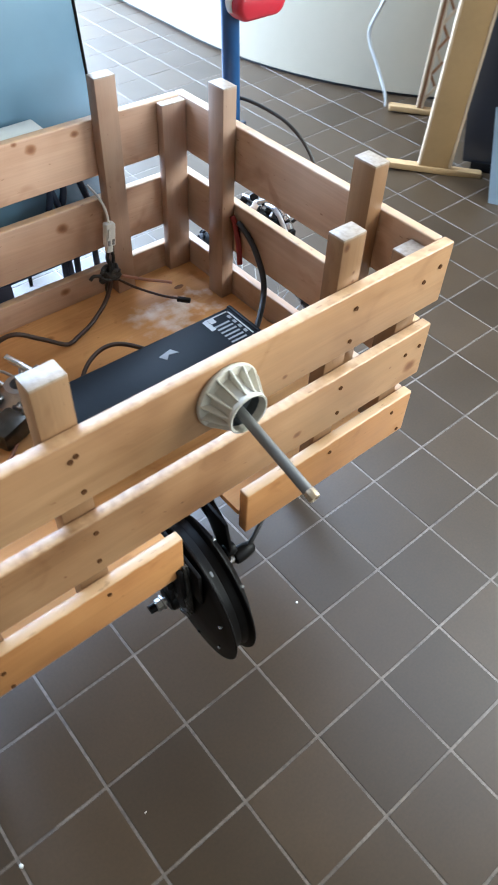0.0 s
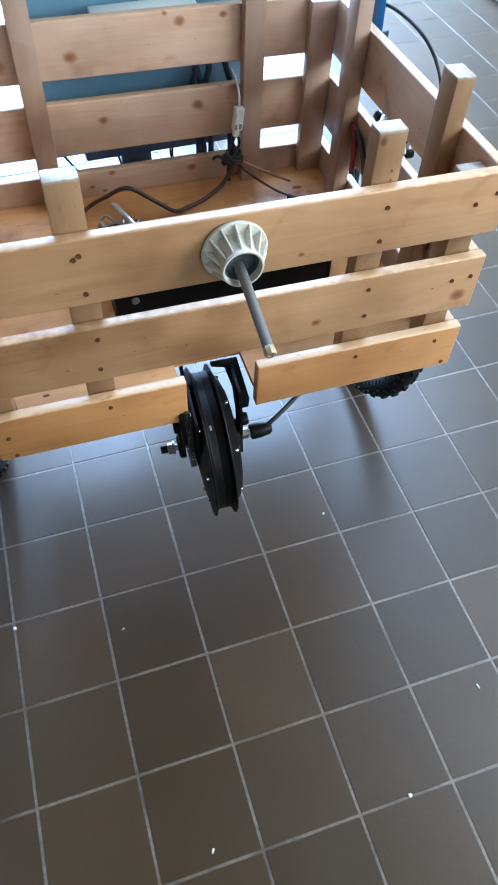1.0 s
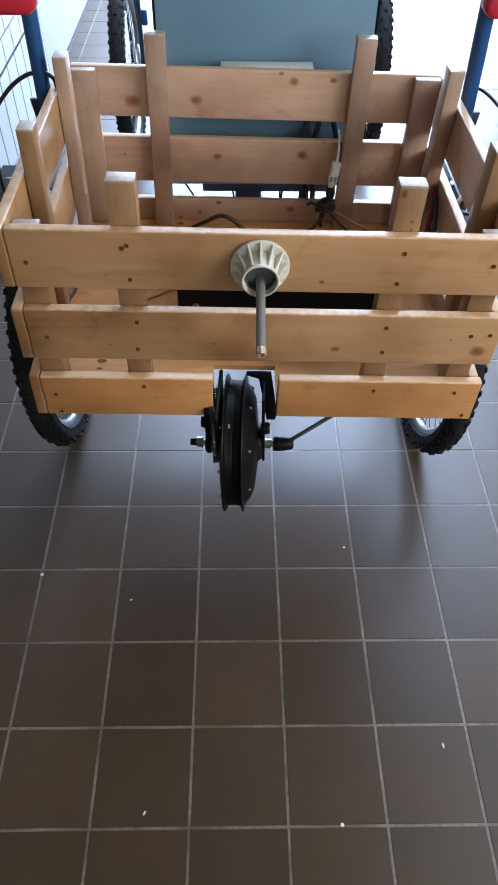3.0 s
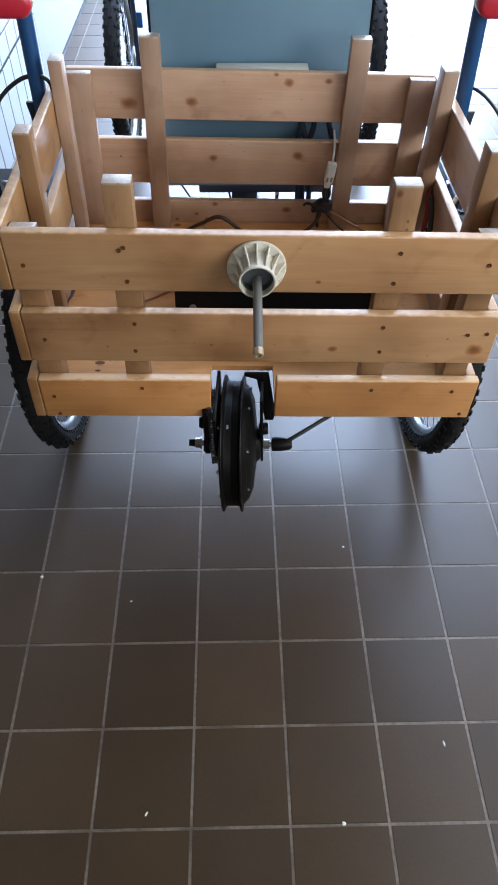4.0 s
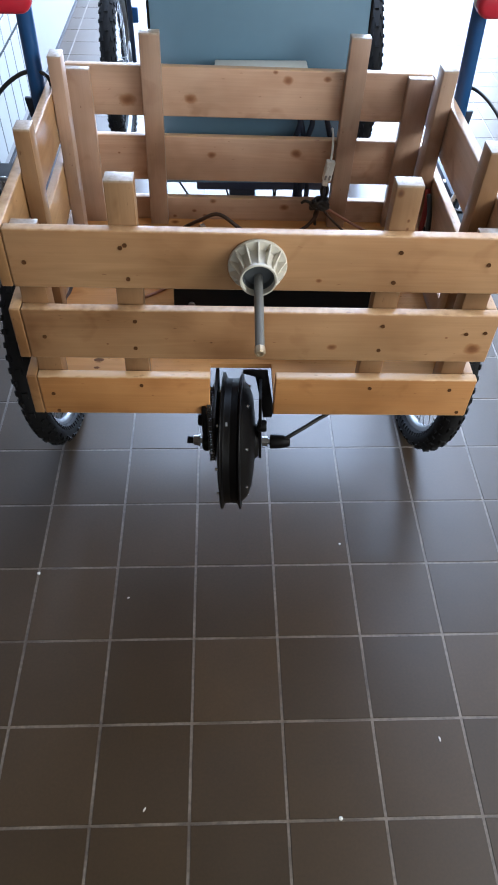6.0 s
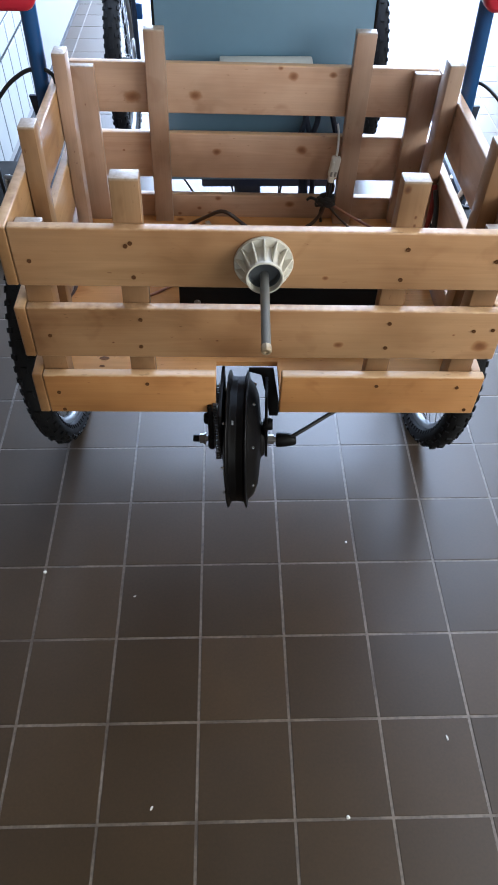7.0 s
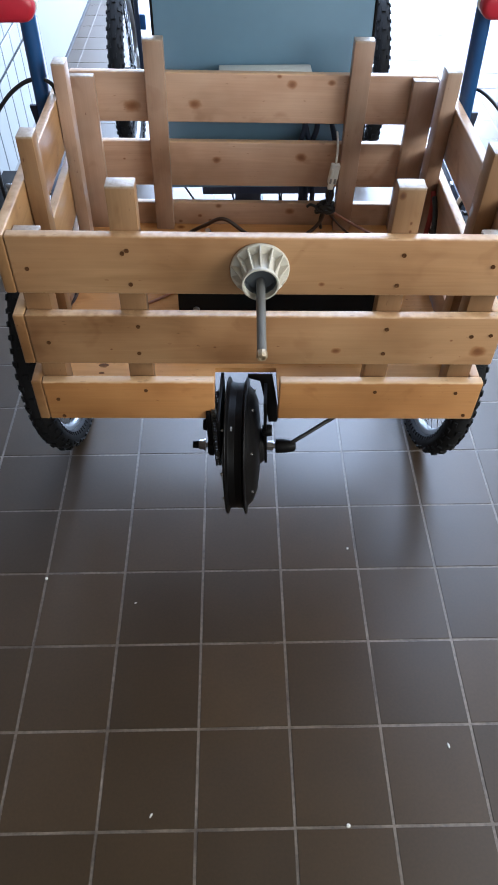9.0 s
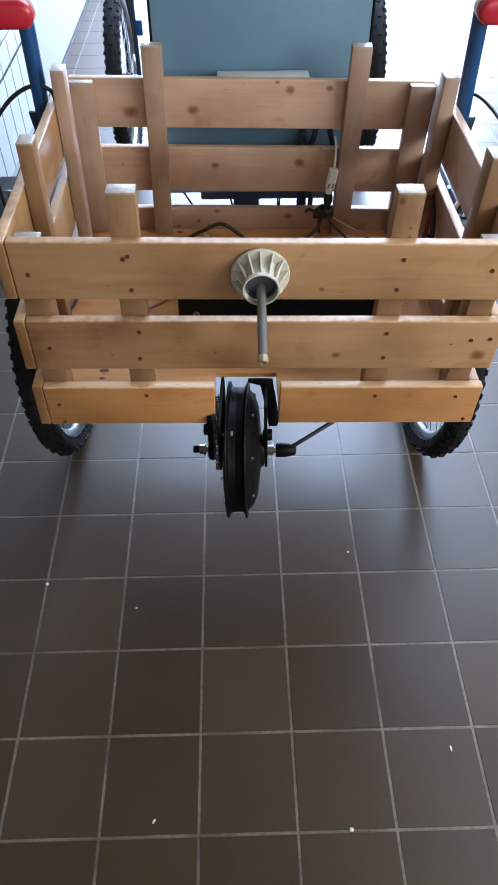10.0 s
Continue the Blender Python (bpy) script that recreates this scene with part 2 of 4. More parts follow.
CUP = plain("aged_cream_plastic", (0.60, 0.57, 0.49), 0.45, vary=0.14, scale=60, relief=0.12)
GREY_PIPE = plain("grey_pipe", (0.155, 0.155, 0.15), 0.38, vary=0.12, scale=50)
BLACK = plain("black_paint", (0.005, 0.0045, 0.0045), 0.43, vary=0.3, scale=40, relief=0.06, shine=0.12)
BATTERY = plain("black_casing", (0.0075, 0.0105, 0.0150), 0.42, vary=0.2, scale=25, relief=0.05, shine=0.10)
RUBBER = plain("tyre_rubber", (0.010, 0.010, 0.011), 0.75, vary=0.3, scale=60, relief=0.3, shine=0.25)
CABLE = plain("black_cable", (0.014, 0.013, 0.013), 0.45, vary=0.2, scale=80)
BROWN_CABLE = plain("brown_cable", (0.05, 0.025, 0.016), 0.5, vary=0.2, scale=80)
PINK_WIRE = plain("copper_coloured_wire", (0.42, 0.20, 0.13), 0.45, vary=0.15, scale=80)
RED_WIRE = plain("red_cable", (0.22, 0.02, 0.02), 0.5, vary=0.2, scale=80)
CHROME = plain("bright_alloy", (0.66, 0.67, 0.69), 0.20, metal=1.0, vary=0.15, scale=40, relief=0.05)
ALLOY = plain("grey_rim_alloy", (0.26, 0.27, 0.28), 0.34, metal=1.0, vary=0.2, scale=40, relief=0.05)
STEEL = plain("dull_steel", (0.45, 0.45, 0.46), 0.38, metal=1.0, vary=0.25, scale=60, relief=0.1)
CHAIN = plain("greasy_chain_steel", (0.10, 0.097, 0.09), 0.32, metal=0.8, vary=0.4, scale=200, relief=0.1)
SCREW = plain("dark_screw_head", (0.11, 0.050, 0.020), 0.8, metal=0.0, vary=0.4, scale=200, relief=0.2, shine=0.1)
BRASS = plain("worn_bolt_end", (0.45, 0.36, 0.24), 0.45, metal=0.6, vary=0.3, scale=120)
LABEL = plain("pale_label", (0.42, 0.42, 0.41), 0.5, vary=0.08)
GREY_MARK = plain("grey_print", (0.24, 0.245, 0.25), 0.5, vary=0.1)
BIRCH = plain("raw_plywood", (0.37, 0.235, 0.098), 0.6, vary=0.14, scale=12, relief=0.15)
REDWOOD = plain("reddish_lattice_wood", (0.26, 0.120, 0.045), 0.6, vary=0.25, scale=30, relief=0.15)
SLATE = plain("dark_slate_board", (0.02, 0.022, 0.028), 0.32, vary=0.2, scale=10)
PLY_EDGE = plain("pale_plywood_edge", (0.50, 0.37, 0.23), 0.6, vary=0.15, scale=30, relief=0.15)
GREY_METAL = plain("pale_grey_frame", (0.30, 0.35, 0.38), 0.42, metal=0.2, vary=0.1)
CRUMB = plain("white_chip", (0.75, 0.74, 0.70), 0.7, vary=0.1)
PINE = wood("pine", loose_knots=0.10, edge=0.0550, dark_ends=True)
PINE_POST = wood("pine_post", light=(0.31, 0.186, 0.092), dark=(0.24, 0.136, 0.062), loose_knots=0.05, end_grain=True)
# same posts further off, with glare haze mixed into the wood colour
PINE_POST_HAZED = wood("hazed_pine_post", light=(0.46, 0.325, 0.245), dark=(0.37, 0.25, 0.18), loose_knots=0.05, end_grain=True)
PLY = wood("lacquered_floor_board", light=(0.75, 0.430, 0.175), dark=(0.58, 0.305, 0.112), loose_knots=0.08, shine=0.08, dull=0.02, paler=(0.265, 0.165, 0.23), lacquer=0.0)
# side-board pine, greyed and lightened to carry the glare haze
PINE_HAZED = wood("hazed_pine", light=(0.62, 0.455, 0.335), dark=(0.49, 0.335, 0.228), loose_knots=0.06, edge=0.0550)
PINE_LOW = wood("amber_pine", light=(0.57, 0.292, 0.105), dark=(0.44, 0.202, 0.065), loose_knots=0.07, edge=0.0485)
KNOT = plain("dark_knot_wood", (0.20, 0.09, 0.03), 0.6, vary=0.4, scale=120, relief=0.1, shine=0.2)
BUNG = plain("slate_grey_plastic", (0.075, 0.082, 0.09), 0.5, vary=0.2, scale=60)


# ---- mesh helpers ----
def smooth(bm, angle=35):
    for f in bm.faces:
        f.smooth = True
    for e in bm.edges:
        e.smooth = len(e.link_faces) == 2 and e.calc_face_angle(0) < radians(angle)
    return bm


def mesh_of(name, bm, mats):
    me = bpy.data.meshes.new(name)
    bm.to_mesh(me)
    bm.free()
    for m in mats if isinstance(mats, (list, tuple)) else [mats]:
        me.materials.append(m)
    return me


def part(name, bm, mats, parent, label="", m=None):
    ob = new(name, bm if isinstance(bm, bpy.types.Mesh) else mesh_of(name, bm, mats))
    ob.parent = parent
    if m is not None:
        ob.matrix_basis = m
    return tagged(ob, label)


def thing(name, label, category, m=None, group="", kind=""):
    ob = new(name)
    ob.empty_display_size = 0.1
    if m is not None:
        ob.matrix_basis = m
    return tagged(ob, label, category, group, kind)


def solid(name, bm, mats, label, category, m=None, group="", kind=""):
    ob = new(name, bm if isinstance(bm, bpy.types.Mesh) else mesh_of(name, bm, mats))
    if m is not None:
        ob.matrix_basis = m
    return tagged(ob, label, category, group, kind)


def block(sx, sy, sz, bevel=0.003, segments=2, at=(0, 0, 0), bm=None, turn=None):
    """A box of that size with rounded edges, centred on at."""
    one = bmesh.new()
    bmesh.ops.create_cube(one, size=1.0, matrix=Matrix.Diagonal((sx, sy, sz, 1)))
    if bevel:
        bmesh.ops.bevel(one, geom=one.edges[:], offset=bevel, segments=segments, profile=0.5, affect="EDGES")
    smooth(one)
    one.transform(Matrix.Translation(at) @ (turn or Matrix()))
    if bm is None:
        return one
    return join(bm, one)


def join(bm, other):
    tmp = bpy.data.meshes.new("tmp")
    other.to_mesh(tmp)
    other.free()
    bm.from_mesh(tmp)
    bpy.data.meshes.remove(tmp)
    return bm


def lathe(profile, steps=32, axis="Z", angle=35):
    """Turns (radius, height) pairs round an axis; radius 0 closes an end."""
    bm = bmesh.new()
    rings = []
    for r, h in profile:
        if r <= 1e-6:
            rings.append([bm.verts.new((0, 0, h))])
        else:
            rings.append([bm.verts.new((r * math.cos(2 * math.pi * k / steps), r * math.sin(2 * math.pi * k / steps), h)) for k in range(steps)])
    for a, b in zip(rings, rings[1:]):
        for k in range(steps):
            j = (k + 1) % steps
            if len(a) == 1 and len(b) == 1:
                continue
            if len(a) == 1:
                bm.faces.new((a[0], b[j], b[k]))
            elif len(b) == 1:
                bm.faces.new((a[k], a[j], b[0]))
            else:
                bm.faces.new((a[k], a[j], b[j], b[k]))
    bmesh.ops.recalc_face_normals(bm, faces=bm.faces[:])
    smooth(bm, angle)
    if axis == "X":
        bm.transform(Matrix.Rotation(radians(90), 4, "Y"))
    if axis == "Y":
        bm.transform(Matrix.Rotation(radians(-90), 4, "X"))
    return bm


def curve_points(points, steps=8):
    """Points of a smooth line through the given ones."""
    p = [Vector(q) for q in points]
    p = [2 * p[0] - p[1], *p, 2 * p[-1] - p[-2]]
    out = []
    for a, b, c, d in zip(p, p[1:], p[2:], p[3:]):
        for k in range(steps):
            t = k / steps
            out.append(0.5 * (2 * b + (c - a) * t + (2 * a - 5 * b + 4 * c - d) * t**2 + (3 * b - a - 3 * c + d) * t**3))
    return [*out, p[-2]]


def tube(points, radius, sides=8, steps=8, bm=None, straight=False):
    """A round cable or tube along a line."""
    line = [Vector(q) for q in points] if straight else curve_points(points, steps)
    bm = bm or bmesh.new()
    rings, up = [], Vector((0.13, 0.21, 0.97))
    for k, at in enumerate(line):
        way = (line[min(k + 1, len(line) - 1)] - line[max(k - 1, 0)]).normalized()
        side = way.cross(up)
        if side.length < 0.1:
            side = way.cross(Vector((1, 0, 0)))
        side.normalize()
        up = side.cross(way).normalized()
        rings.append([bm.verts.new(at + radius * (math.cos(2 * math.pi * i / sides) * side + math.sin(2 * math.pi * i / sides) * up)) for i in range(sides)])
    for a, b in zip(rings, rings[1:]):
        for i in range(sides):
            f = bm.faces.new((a[i], a[(i + 1) % sides], b[(i + 1) % sides], b[i]))
            f.smooth = True
    for cap in (rings[0][::-1], rings[-1]):
        bm.faces.new(cap)
    return bm


def prism(outline, y0, y1, bevel=0.0):
    """An outline in x and z, drawn out from y0 to y1."""
    bm = bmesh.new()
    a = [bm.verts.new((x, y0, z)) for x, z in outline]
    b = [bm.verts.new((x, y1, z)) for x, z in outline]
    bm.faces.new(a), bm.faces.new(b[::-1])
    for k in range(len(a)):
        j = (k + 1) % len(a)
        bm.faces.new((a[j], a[k], b[k], b[j]))
    bmesh.ops.recalc_face_normals(bm, faces=bm.faces[:])
    if bevel:
        bmesh.ops.bevel(bm, geom=bm.edges[:], offset=bevel, segments=2, profile=0.5, affect="EDGES")
    return smooth(bm)


# ---- room ----
def wall(name, x0, x1, y0, y1, z0, z1, mat, label):
    return solid(name, block(x1 - x0, y1 - y0, z1 - z0, 0.0, at=((x0 + x1) / 2, (y0 + y1) / 2, (z0 + z1) / 2)), mat, label, "wall", kind="structure")


LW = -0.887
wall("wall_west", LW - 0.15, LW, 1.30, ROOM_N, 0, CEIL, PLASTER, "smooth white plastered wall with a thin dark skirting line")
# unseen stretch, dark only so it bounces little light onto the floor
wall("wall_west_back", LW - 0.15, LW, ROOM_S, 1.30, 0, CEIL, TAUPE, "unseen wall toned dark to hold down bounced light")


def wall_with_opening(name, y0, y1, x0, x1, wx0, wx1, wz0, wz1, label, mat=PLASTER):
    bm = bmesh.new()
    for a, b, c, d in ((x0, wx0, 0, CEIL), (wx1, x1, 0, CEIL), (wx0, wx1, wz1, CEIL), (wx0, wx1, 0, wz0)):
        if b - a > 0.01 and d - c > 0.01:
            block(b - a, y1 - y0, d - c, 0.0, at=((a + b) / 2, (y0 + y1) / 2, (c + d) / 2), bm=bm)
    return solid(name, bm, mat, label, "wall", kind="structure")


wall_with_opening("wall_north", ROOM_N, ROOM_N + 0.15, ROOM_L, ROOM_R, -0.85, 3.0, 0.15, 2.95, "white wall round a tall wide shop window")
# unseen wall, toned dark; its opening is added for the back fill
wall_with_opening("wall_south", ROOM_S - 0.15, ROOM_S, ROOM_L, ROOM_R, 0.3, 2.9, 1.5, 3.0, "unseen taupe wall with an opening added for fill light", TAUPE)
# opening added for the side fill; cream tone bounces warm light onto the floor
east = bmesh.new()
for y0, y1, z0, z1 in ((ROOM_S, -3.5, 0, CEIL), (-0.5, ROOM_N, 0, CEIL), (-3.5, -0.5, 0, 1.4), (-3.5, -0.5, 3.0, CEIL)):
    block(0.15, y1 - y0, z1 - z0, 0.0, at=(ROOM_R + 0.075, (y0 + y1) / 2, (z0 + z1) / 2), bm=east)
solid("wall_east", east, CREAM, "cream wall round an opening added for fill light", "wall", kind="structure")
# unseen ceiling: dark tone dims its reflection, openings added for the roof lamps
roof = bmesh.new()
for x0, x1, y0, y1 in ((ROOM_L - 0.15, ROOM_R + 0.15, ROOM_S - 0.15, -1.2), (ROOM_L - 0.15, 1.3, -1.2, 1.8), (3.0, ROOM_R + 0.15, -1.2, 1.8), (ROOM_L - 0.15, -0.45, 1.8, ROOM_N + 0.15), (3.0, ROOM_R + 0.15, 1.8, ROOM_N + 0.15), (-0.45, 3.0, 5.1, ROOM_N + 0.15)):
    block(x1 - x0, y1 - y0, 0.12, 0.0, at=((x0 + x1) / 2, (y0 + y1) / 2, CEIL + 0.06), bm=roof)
solid("ceiling", roof, CEILING, "unseen ceiling toned brown to dim its reflection, with openings added for light", "ceiling", kind="structure")
solid("baseboard", block(0.012, ROOM_N - 1.3, 0.012, 0.0, at=(LW + 0.006, (ROOM_N + 1.3) / 2, 0.006)), DARK_SKIRT, "thin dark skirting line along the white wall", "baseboard", kind="structure")


# rounded cream wall
def rounded_wall(offset, z0, z1, thick):
    line = [Vector((2.33, 5.15)), Vector((2.33, 2.85))]
    cx, cy, r = 4.40, 2.85, 2.07
    line += [Vector((cx - r * math.cos(a), cy - r * math.sin(a))) for a in [radians(3 * k) for k in range(1, 17)]]
    bm = bmesh.new()
    cols = []
    for k, p in enumerate(line):
        way = (line[min(k + 1, len(line) - 1)] - line[max(k - 1, 0)]).normalized()
        out = Vector((way.y, -way.x))
        near, far = p - out * -offset, p - out * (-offset - thick)
        cols.append([bm.verts.new((q.x, q.y, z)) for q in (near, far) for z in (z0, z1)])
    for a, b in zip(cols, cols[1:]):
        for i, j in ((0, 1), (1, 3), (3, 2), (2, 0)):
            bm.faces.new((a[i], a[j], b[j], b[i]))
    bm.faces.new([cols[0][i] for i in (0, 1, 3, 2)])
    bm.faces.new([cols[-1][i] for i in (0, 2, 3, 1)])
    bmesh.ops.recalc_face_normals(bm, faces=bm.faces[:])
    return smooth(bm, 30)


solid("wall_rounded", rounded_wall(0.0, 0.016, CEIL, -0.12), CREAM, "cream painted wall that curves round a corner", "wall", kind="structure")
# the shadow line at the wall's foot, put in as a dark solid strip
solid("trim", rounded_wall(-0.012, 0.0, 0.016, -0.08), DARK_SKIRT, "strip coloured dark for the shadow line under the curved cream wall", "trim", kind="structure")

# ---- cargo box ----
BOX = pose(0.139, 0.186, 0.7543, -0.40, 1.2, 0) @ pose(0, 0, -0.75)
BOX_INV = BOX.inverted()
box = thing("cargo_box", "open slatted cargo box of lacquered pine boards on upright posts", "cargo box", BOX)
ROWS_Z = ((0.8325, 0.9425), (0.674, 0.7855), (0.526, 0.6270))
THICK = 0.020
REAR, FRONT, SIDE = -0.354, 0.322, 0.417


def board(name, length, height, at, along="X", mat=PINE, ends=0.003, outward=1):
    """A planed board with rounded edges; its x axis runs along its length, its z axis up."""
    m = pose(*at, 0, 0, 0 if along == "X" else 90)
    return part(name, block(length, THICK, height, ends, 3), mat, box, m=m)


def face_spot(ob, x, y, z, out=(0, -1, 0)):
    """A spot given in the room, in the own axes of a board of the box."""
    return ob.matrix_basis.inverted() @ (BOX_INV @ Vector((x, y, z)))


def screw(parent, x, z, depth, r=0.0038):
    head = lathe([(0, 0.0006), (r * 0.55, 0.0006), (r * 0.6, 0.0012), (r, 0.0012), (r, -0.002), (0, -0.002)], 12, "Y")
    head.transform(Matrix.Rotation(radians(180), 4, "Z"))
    return part("screw", head, SCREW, parent, "dark countersunk screw head", m=Matrix.Translation((x, depth, z)))


rear_x = (-0.417, 0.441)
rear_len, rear_mid = rear_x[1] - rear_x[0], sum(rear_x) / 2
REAR_KNOTS = ([(0.241, 0.860, 0.006)], [(0.279, 0.712, 0.0095), (0.545, 0.706, 0.020), (0.49, 0.733, 0.004), (0.055, 0.724, 0.003), (-0.135, 0.722, 0.003)], [])
REAR_SCREWS = (
    ((-0.249, 0.897), (-0.089, 0.924), (-0.081, 0.929), (-0.082, 0.864), (0.373, 0.915), (0.370, 0.856), (0.526, 0.891), (0.560, 0.905)),
    ((-0.246, 0.740), (-0.080, 0.774), (-0.085, 0.712), (0.367, 0.761), (0.368, 0.704), (0.525, 0.742), (0.560, 0.744)),
)
for (z0, z1), knots, screws in zip(ROWS_Z[:2], REAR_KNOTS, REAR_SCREWS):
    at = (rear_mid, REAR + THICK / 2, (z0 + z1) / 2)
    spots = [BOX_INV @ Vector((x, -0.168, z)) for x, z, _ in knots]
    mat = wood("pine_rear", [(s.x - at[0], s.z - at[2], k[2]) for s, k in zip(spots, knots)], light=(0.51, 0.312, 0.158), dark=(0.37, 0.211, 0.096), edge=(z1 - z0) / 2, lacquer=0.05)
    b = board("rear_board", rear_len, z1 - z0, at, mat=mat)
    for x, z in screws:
        s = face_spot(b, x, -0.168, z)
        screw(b, s.x, s.z, -THICK / 2 - 0.0004)
# the lowest rear board is cut out round the motor
NOTCH = (-0.086, 0.042)
z0, z1 = ROWS_Z[2]
for (x0, x1), screws in (((rear_x[0], NOTCH[0]), ((-0.257, 0.597), (-0.254, 0.550), (-0.083, 0.617))), ((NOTCH[1], rear_x[1]), ((0.366, 0.605), (0.527, 0.599), (0.556, 0.536)))):
    b = board("rear_board", x1 - x0, z1 - z0, ((x0 + x1) / 2, REAR + THICK / 2, (z0 + z1) / 2), mat=PINE_LOW, ends=0.003)
    for x, z in screws:
        s = face_spot(b, x, -0.168, z)
        screw(b, s.x, max(s.z, -(z1 - z0) / 2 + 0.006), -THICK / 2 - 0.0004)

FRONT_KNOTS = (
    [(-0.137, 0.874, 0.017), (-0.283, 0.869, 0.022), (0.086, 0.921, 0.014), (0.176, 0.926, 0.010), (0.057, 0.938, 0.007)],
    [(-0.088, 0.742, 0.013), (0.120, 0.750, 0.016), (-0.313, 0.742, 0.004)],
    [(-0.084, 0.619, 0.010), (0.101, 0.606, 0.013), (-0.133, 0.591, 0.007), (-0.184, 0.575, 0.007), (-0.106, 0.578, 0.007)],
)
for (z0, z1), knots in zip(ROWS_Z, FRONT_KNOTS):
    at = (0, FRONT + THICK / 2, (z0 + z1) / 2)
    # paler, less saturated than the rear boards: veiling glare painted into the wood
    mat = wood("hazed_pine_front", [(x - at[0], z - at[2], r) for x, z, r in knots], light=(0.64, 0.460, 0.345), dark=(0.50, 0.337, 0.235), edge=(z1 - z0) / 2)
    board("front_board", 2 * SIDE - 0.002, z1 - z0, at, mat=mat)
    y0 = REAR
    board("side_board", FRONT + THICK - y0, z1 - z0, (-SIDE - THICK / 2 - 0.001, (FRONT + THICK + y0) / 2, (z0 + z1) / 2), "Y")
    y0 = REAR + THICK + 0.001
    board("side_board", FRONT + THICK - y0, z1 - z0, (SIDE + THICK / 2 + 0.001, (FRONT + THICK + y0) / 2, (z0 + z1) / 2), "Y", PINE_HAZED)

FLOOR_Z = 0.568


def post(x0, x1, y0, y1, top, name="post", mat=PINE_POST):
    """An upright sawn post; its own x axis runs up along the grain."""
    h = top - FLOOR_Z
    m = pose((x0 + x1) / 2, (y0 + y1) / 2, FLOOR_Z + h / 2, 0, -90, 0)
    return part(name, block(h, y1 - y0, x1 - x0, 0.0015, 2), mat, box, m=m)


R0, F0 = REAR + THICK + 0.001, FRONT - 0.001
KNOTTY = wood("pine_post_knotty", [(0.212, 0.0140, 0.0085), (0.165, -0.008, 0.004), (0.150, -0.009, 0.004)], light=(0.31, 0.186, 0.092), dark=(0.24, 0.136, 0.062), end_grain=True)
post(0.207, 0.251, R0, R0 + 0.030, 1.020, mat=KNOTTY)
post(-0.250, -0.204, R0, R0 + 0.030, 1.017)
post(0.214, 0.258, F0 - 0.028, F0, 1.023, mat=PINE_POST_HAZED)
post(-0.244, -0.200, F0 - 0.028, F0, 1.019, mat=PINE_POST_HAZED)
post(SIDE - 0.032, SIDE - 0.001, 0.143, 0.188, 1.016, mat=PINE_POST_HAZED)
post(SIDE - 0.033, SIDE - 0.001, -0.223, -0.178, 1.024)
post(-SIDE + 0.001, -SIDE + 0.028, 0.162, 0.202, 1.014, mat=PINE_POST_HAZED)
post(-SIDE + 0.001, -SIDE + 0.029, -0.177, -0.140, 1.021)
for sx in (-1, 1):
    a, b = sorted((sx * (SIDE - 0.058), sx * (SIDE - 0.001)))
    post(a, b, F0 - 0.021, F0, 0.940, "corner_post", PINE_POST_HAZED)
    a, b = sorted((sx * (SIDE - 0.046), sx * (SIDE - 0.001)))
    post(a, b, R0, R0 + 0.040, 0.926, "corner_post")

# floor board with the cut-out for the motor
bm = bmesh.new()
fx, fz = SIDE - 0.002, FLOOR_Z - 0.006
cut = -0.246
for x0, x1, y0, y1 in ((-fx, fx, cut, F0), (-fx, NOTCH[0], R0, cut), (NOTCH[1], fx, R0, cut)):
    block(x1 - x0, y1 - y0, 0.012, 0.0, at=((x0 + x1) / 2, (y0 + y1) / 2, fz), bm=bm)
floor_board = part("floor_board", bm, PLY, box, "lacquered wooden floor board of the box")
for x, y, r in ((-0.184, -0.054, 0.007), (-0.186, -0.078, 0.004), (-0.150, 0.30, 0.009), (0.47, 0.42, 0.008)):
    k = BOX_INV @ Vector((x, y, 0.568))
    part("knot", lathe([(0, 0.0005), (r * 0.6, 0.0006), (r, 0.0003), (r, -0.001), (0, -0.001)], 14), KNOT, floor_board, "dark knot in the board", Matrix.Translation((k.x, k.y, FLOOR_Z)) @ Matrix.Diagonal((1.5, 0.8, 1, 1)))

# ---- quadricycle under and round the box ----
quad = thing("quadricycle", "blue-framed pedal quadricycle with knobbly tyres and a grey back panel", "quadricycle", pose(0.139, 0.37, 0))
QX, QY = 0.139, 0.37
WHEEL_R = 0.332


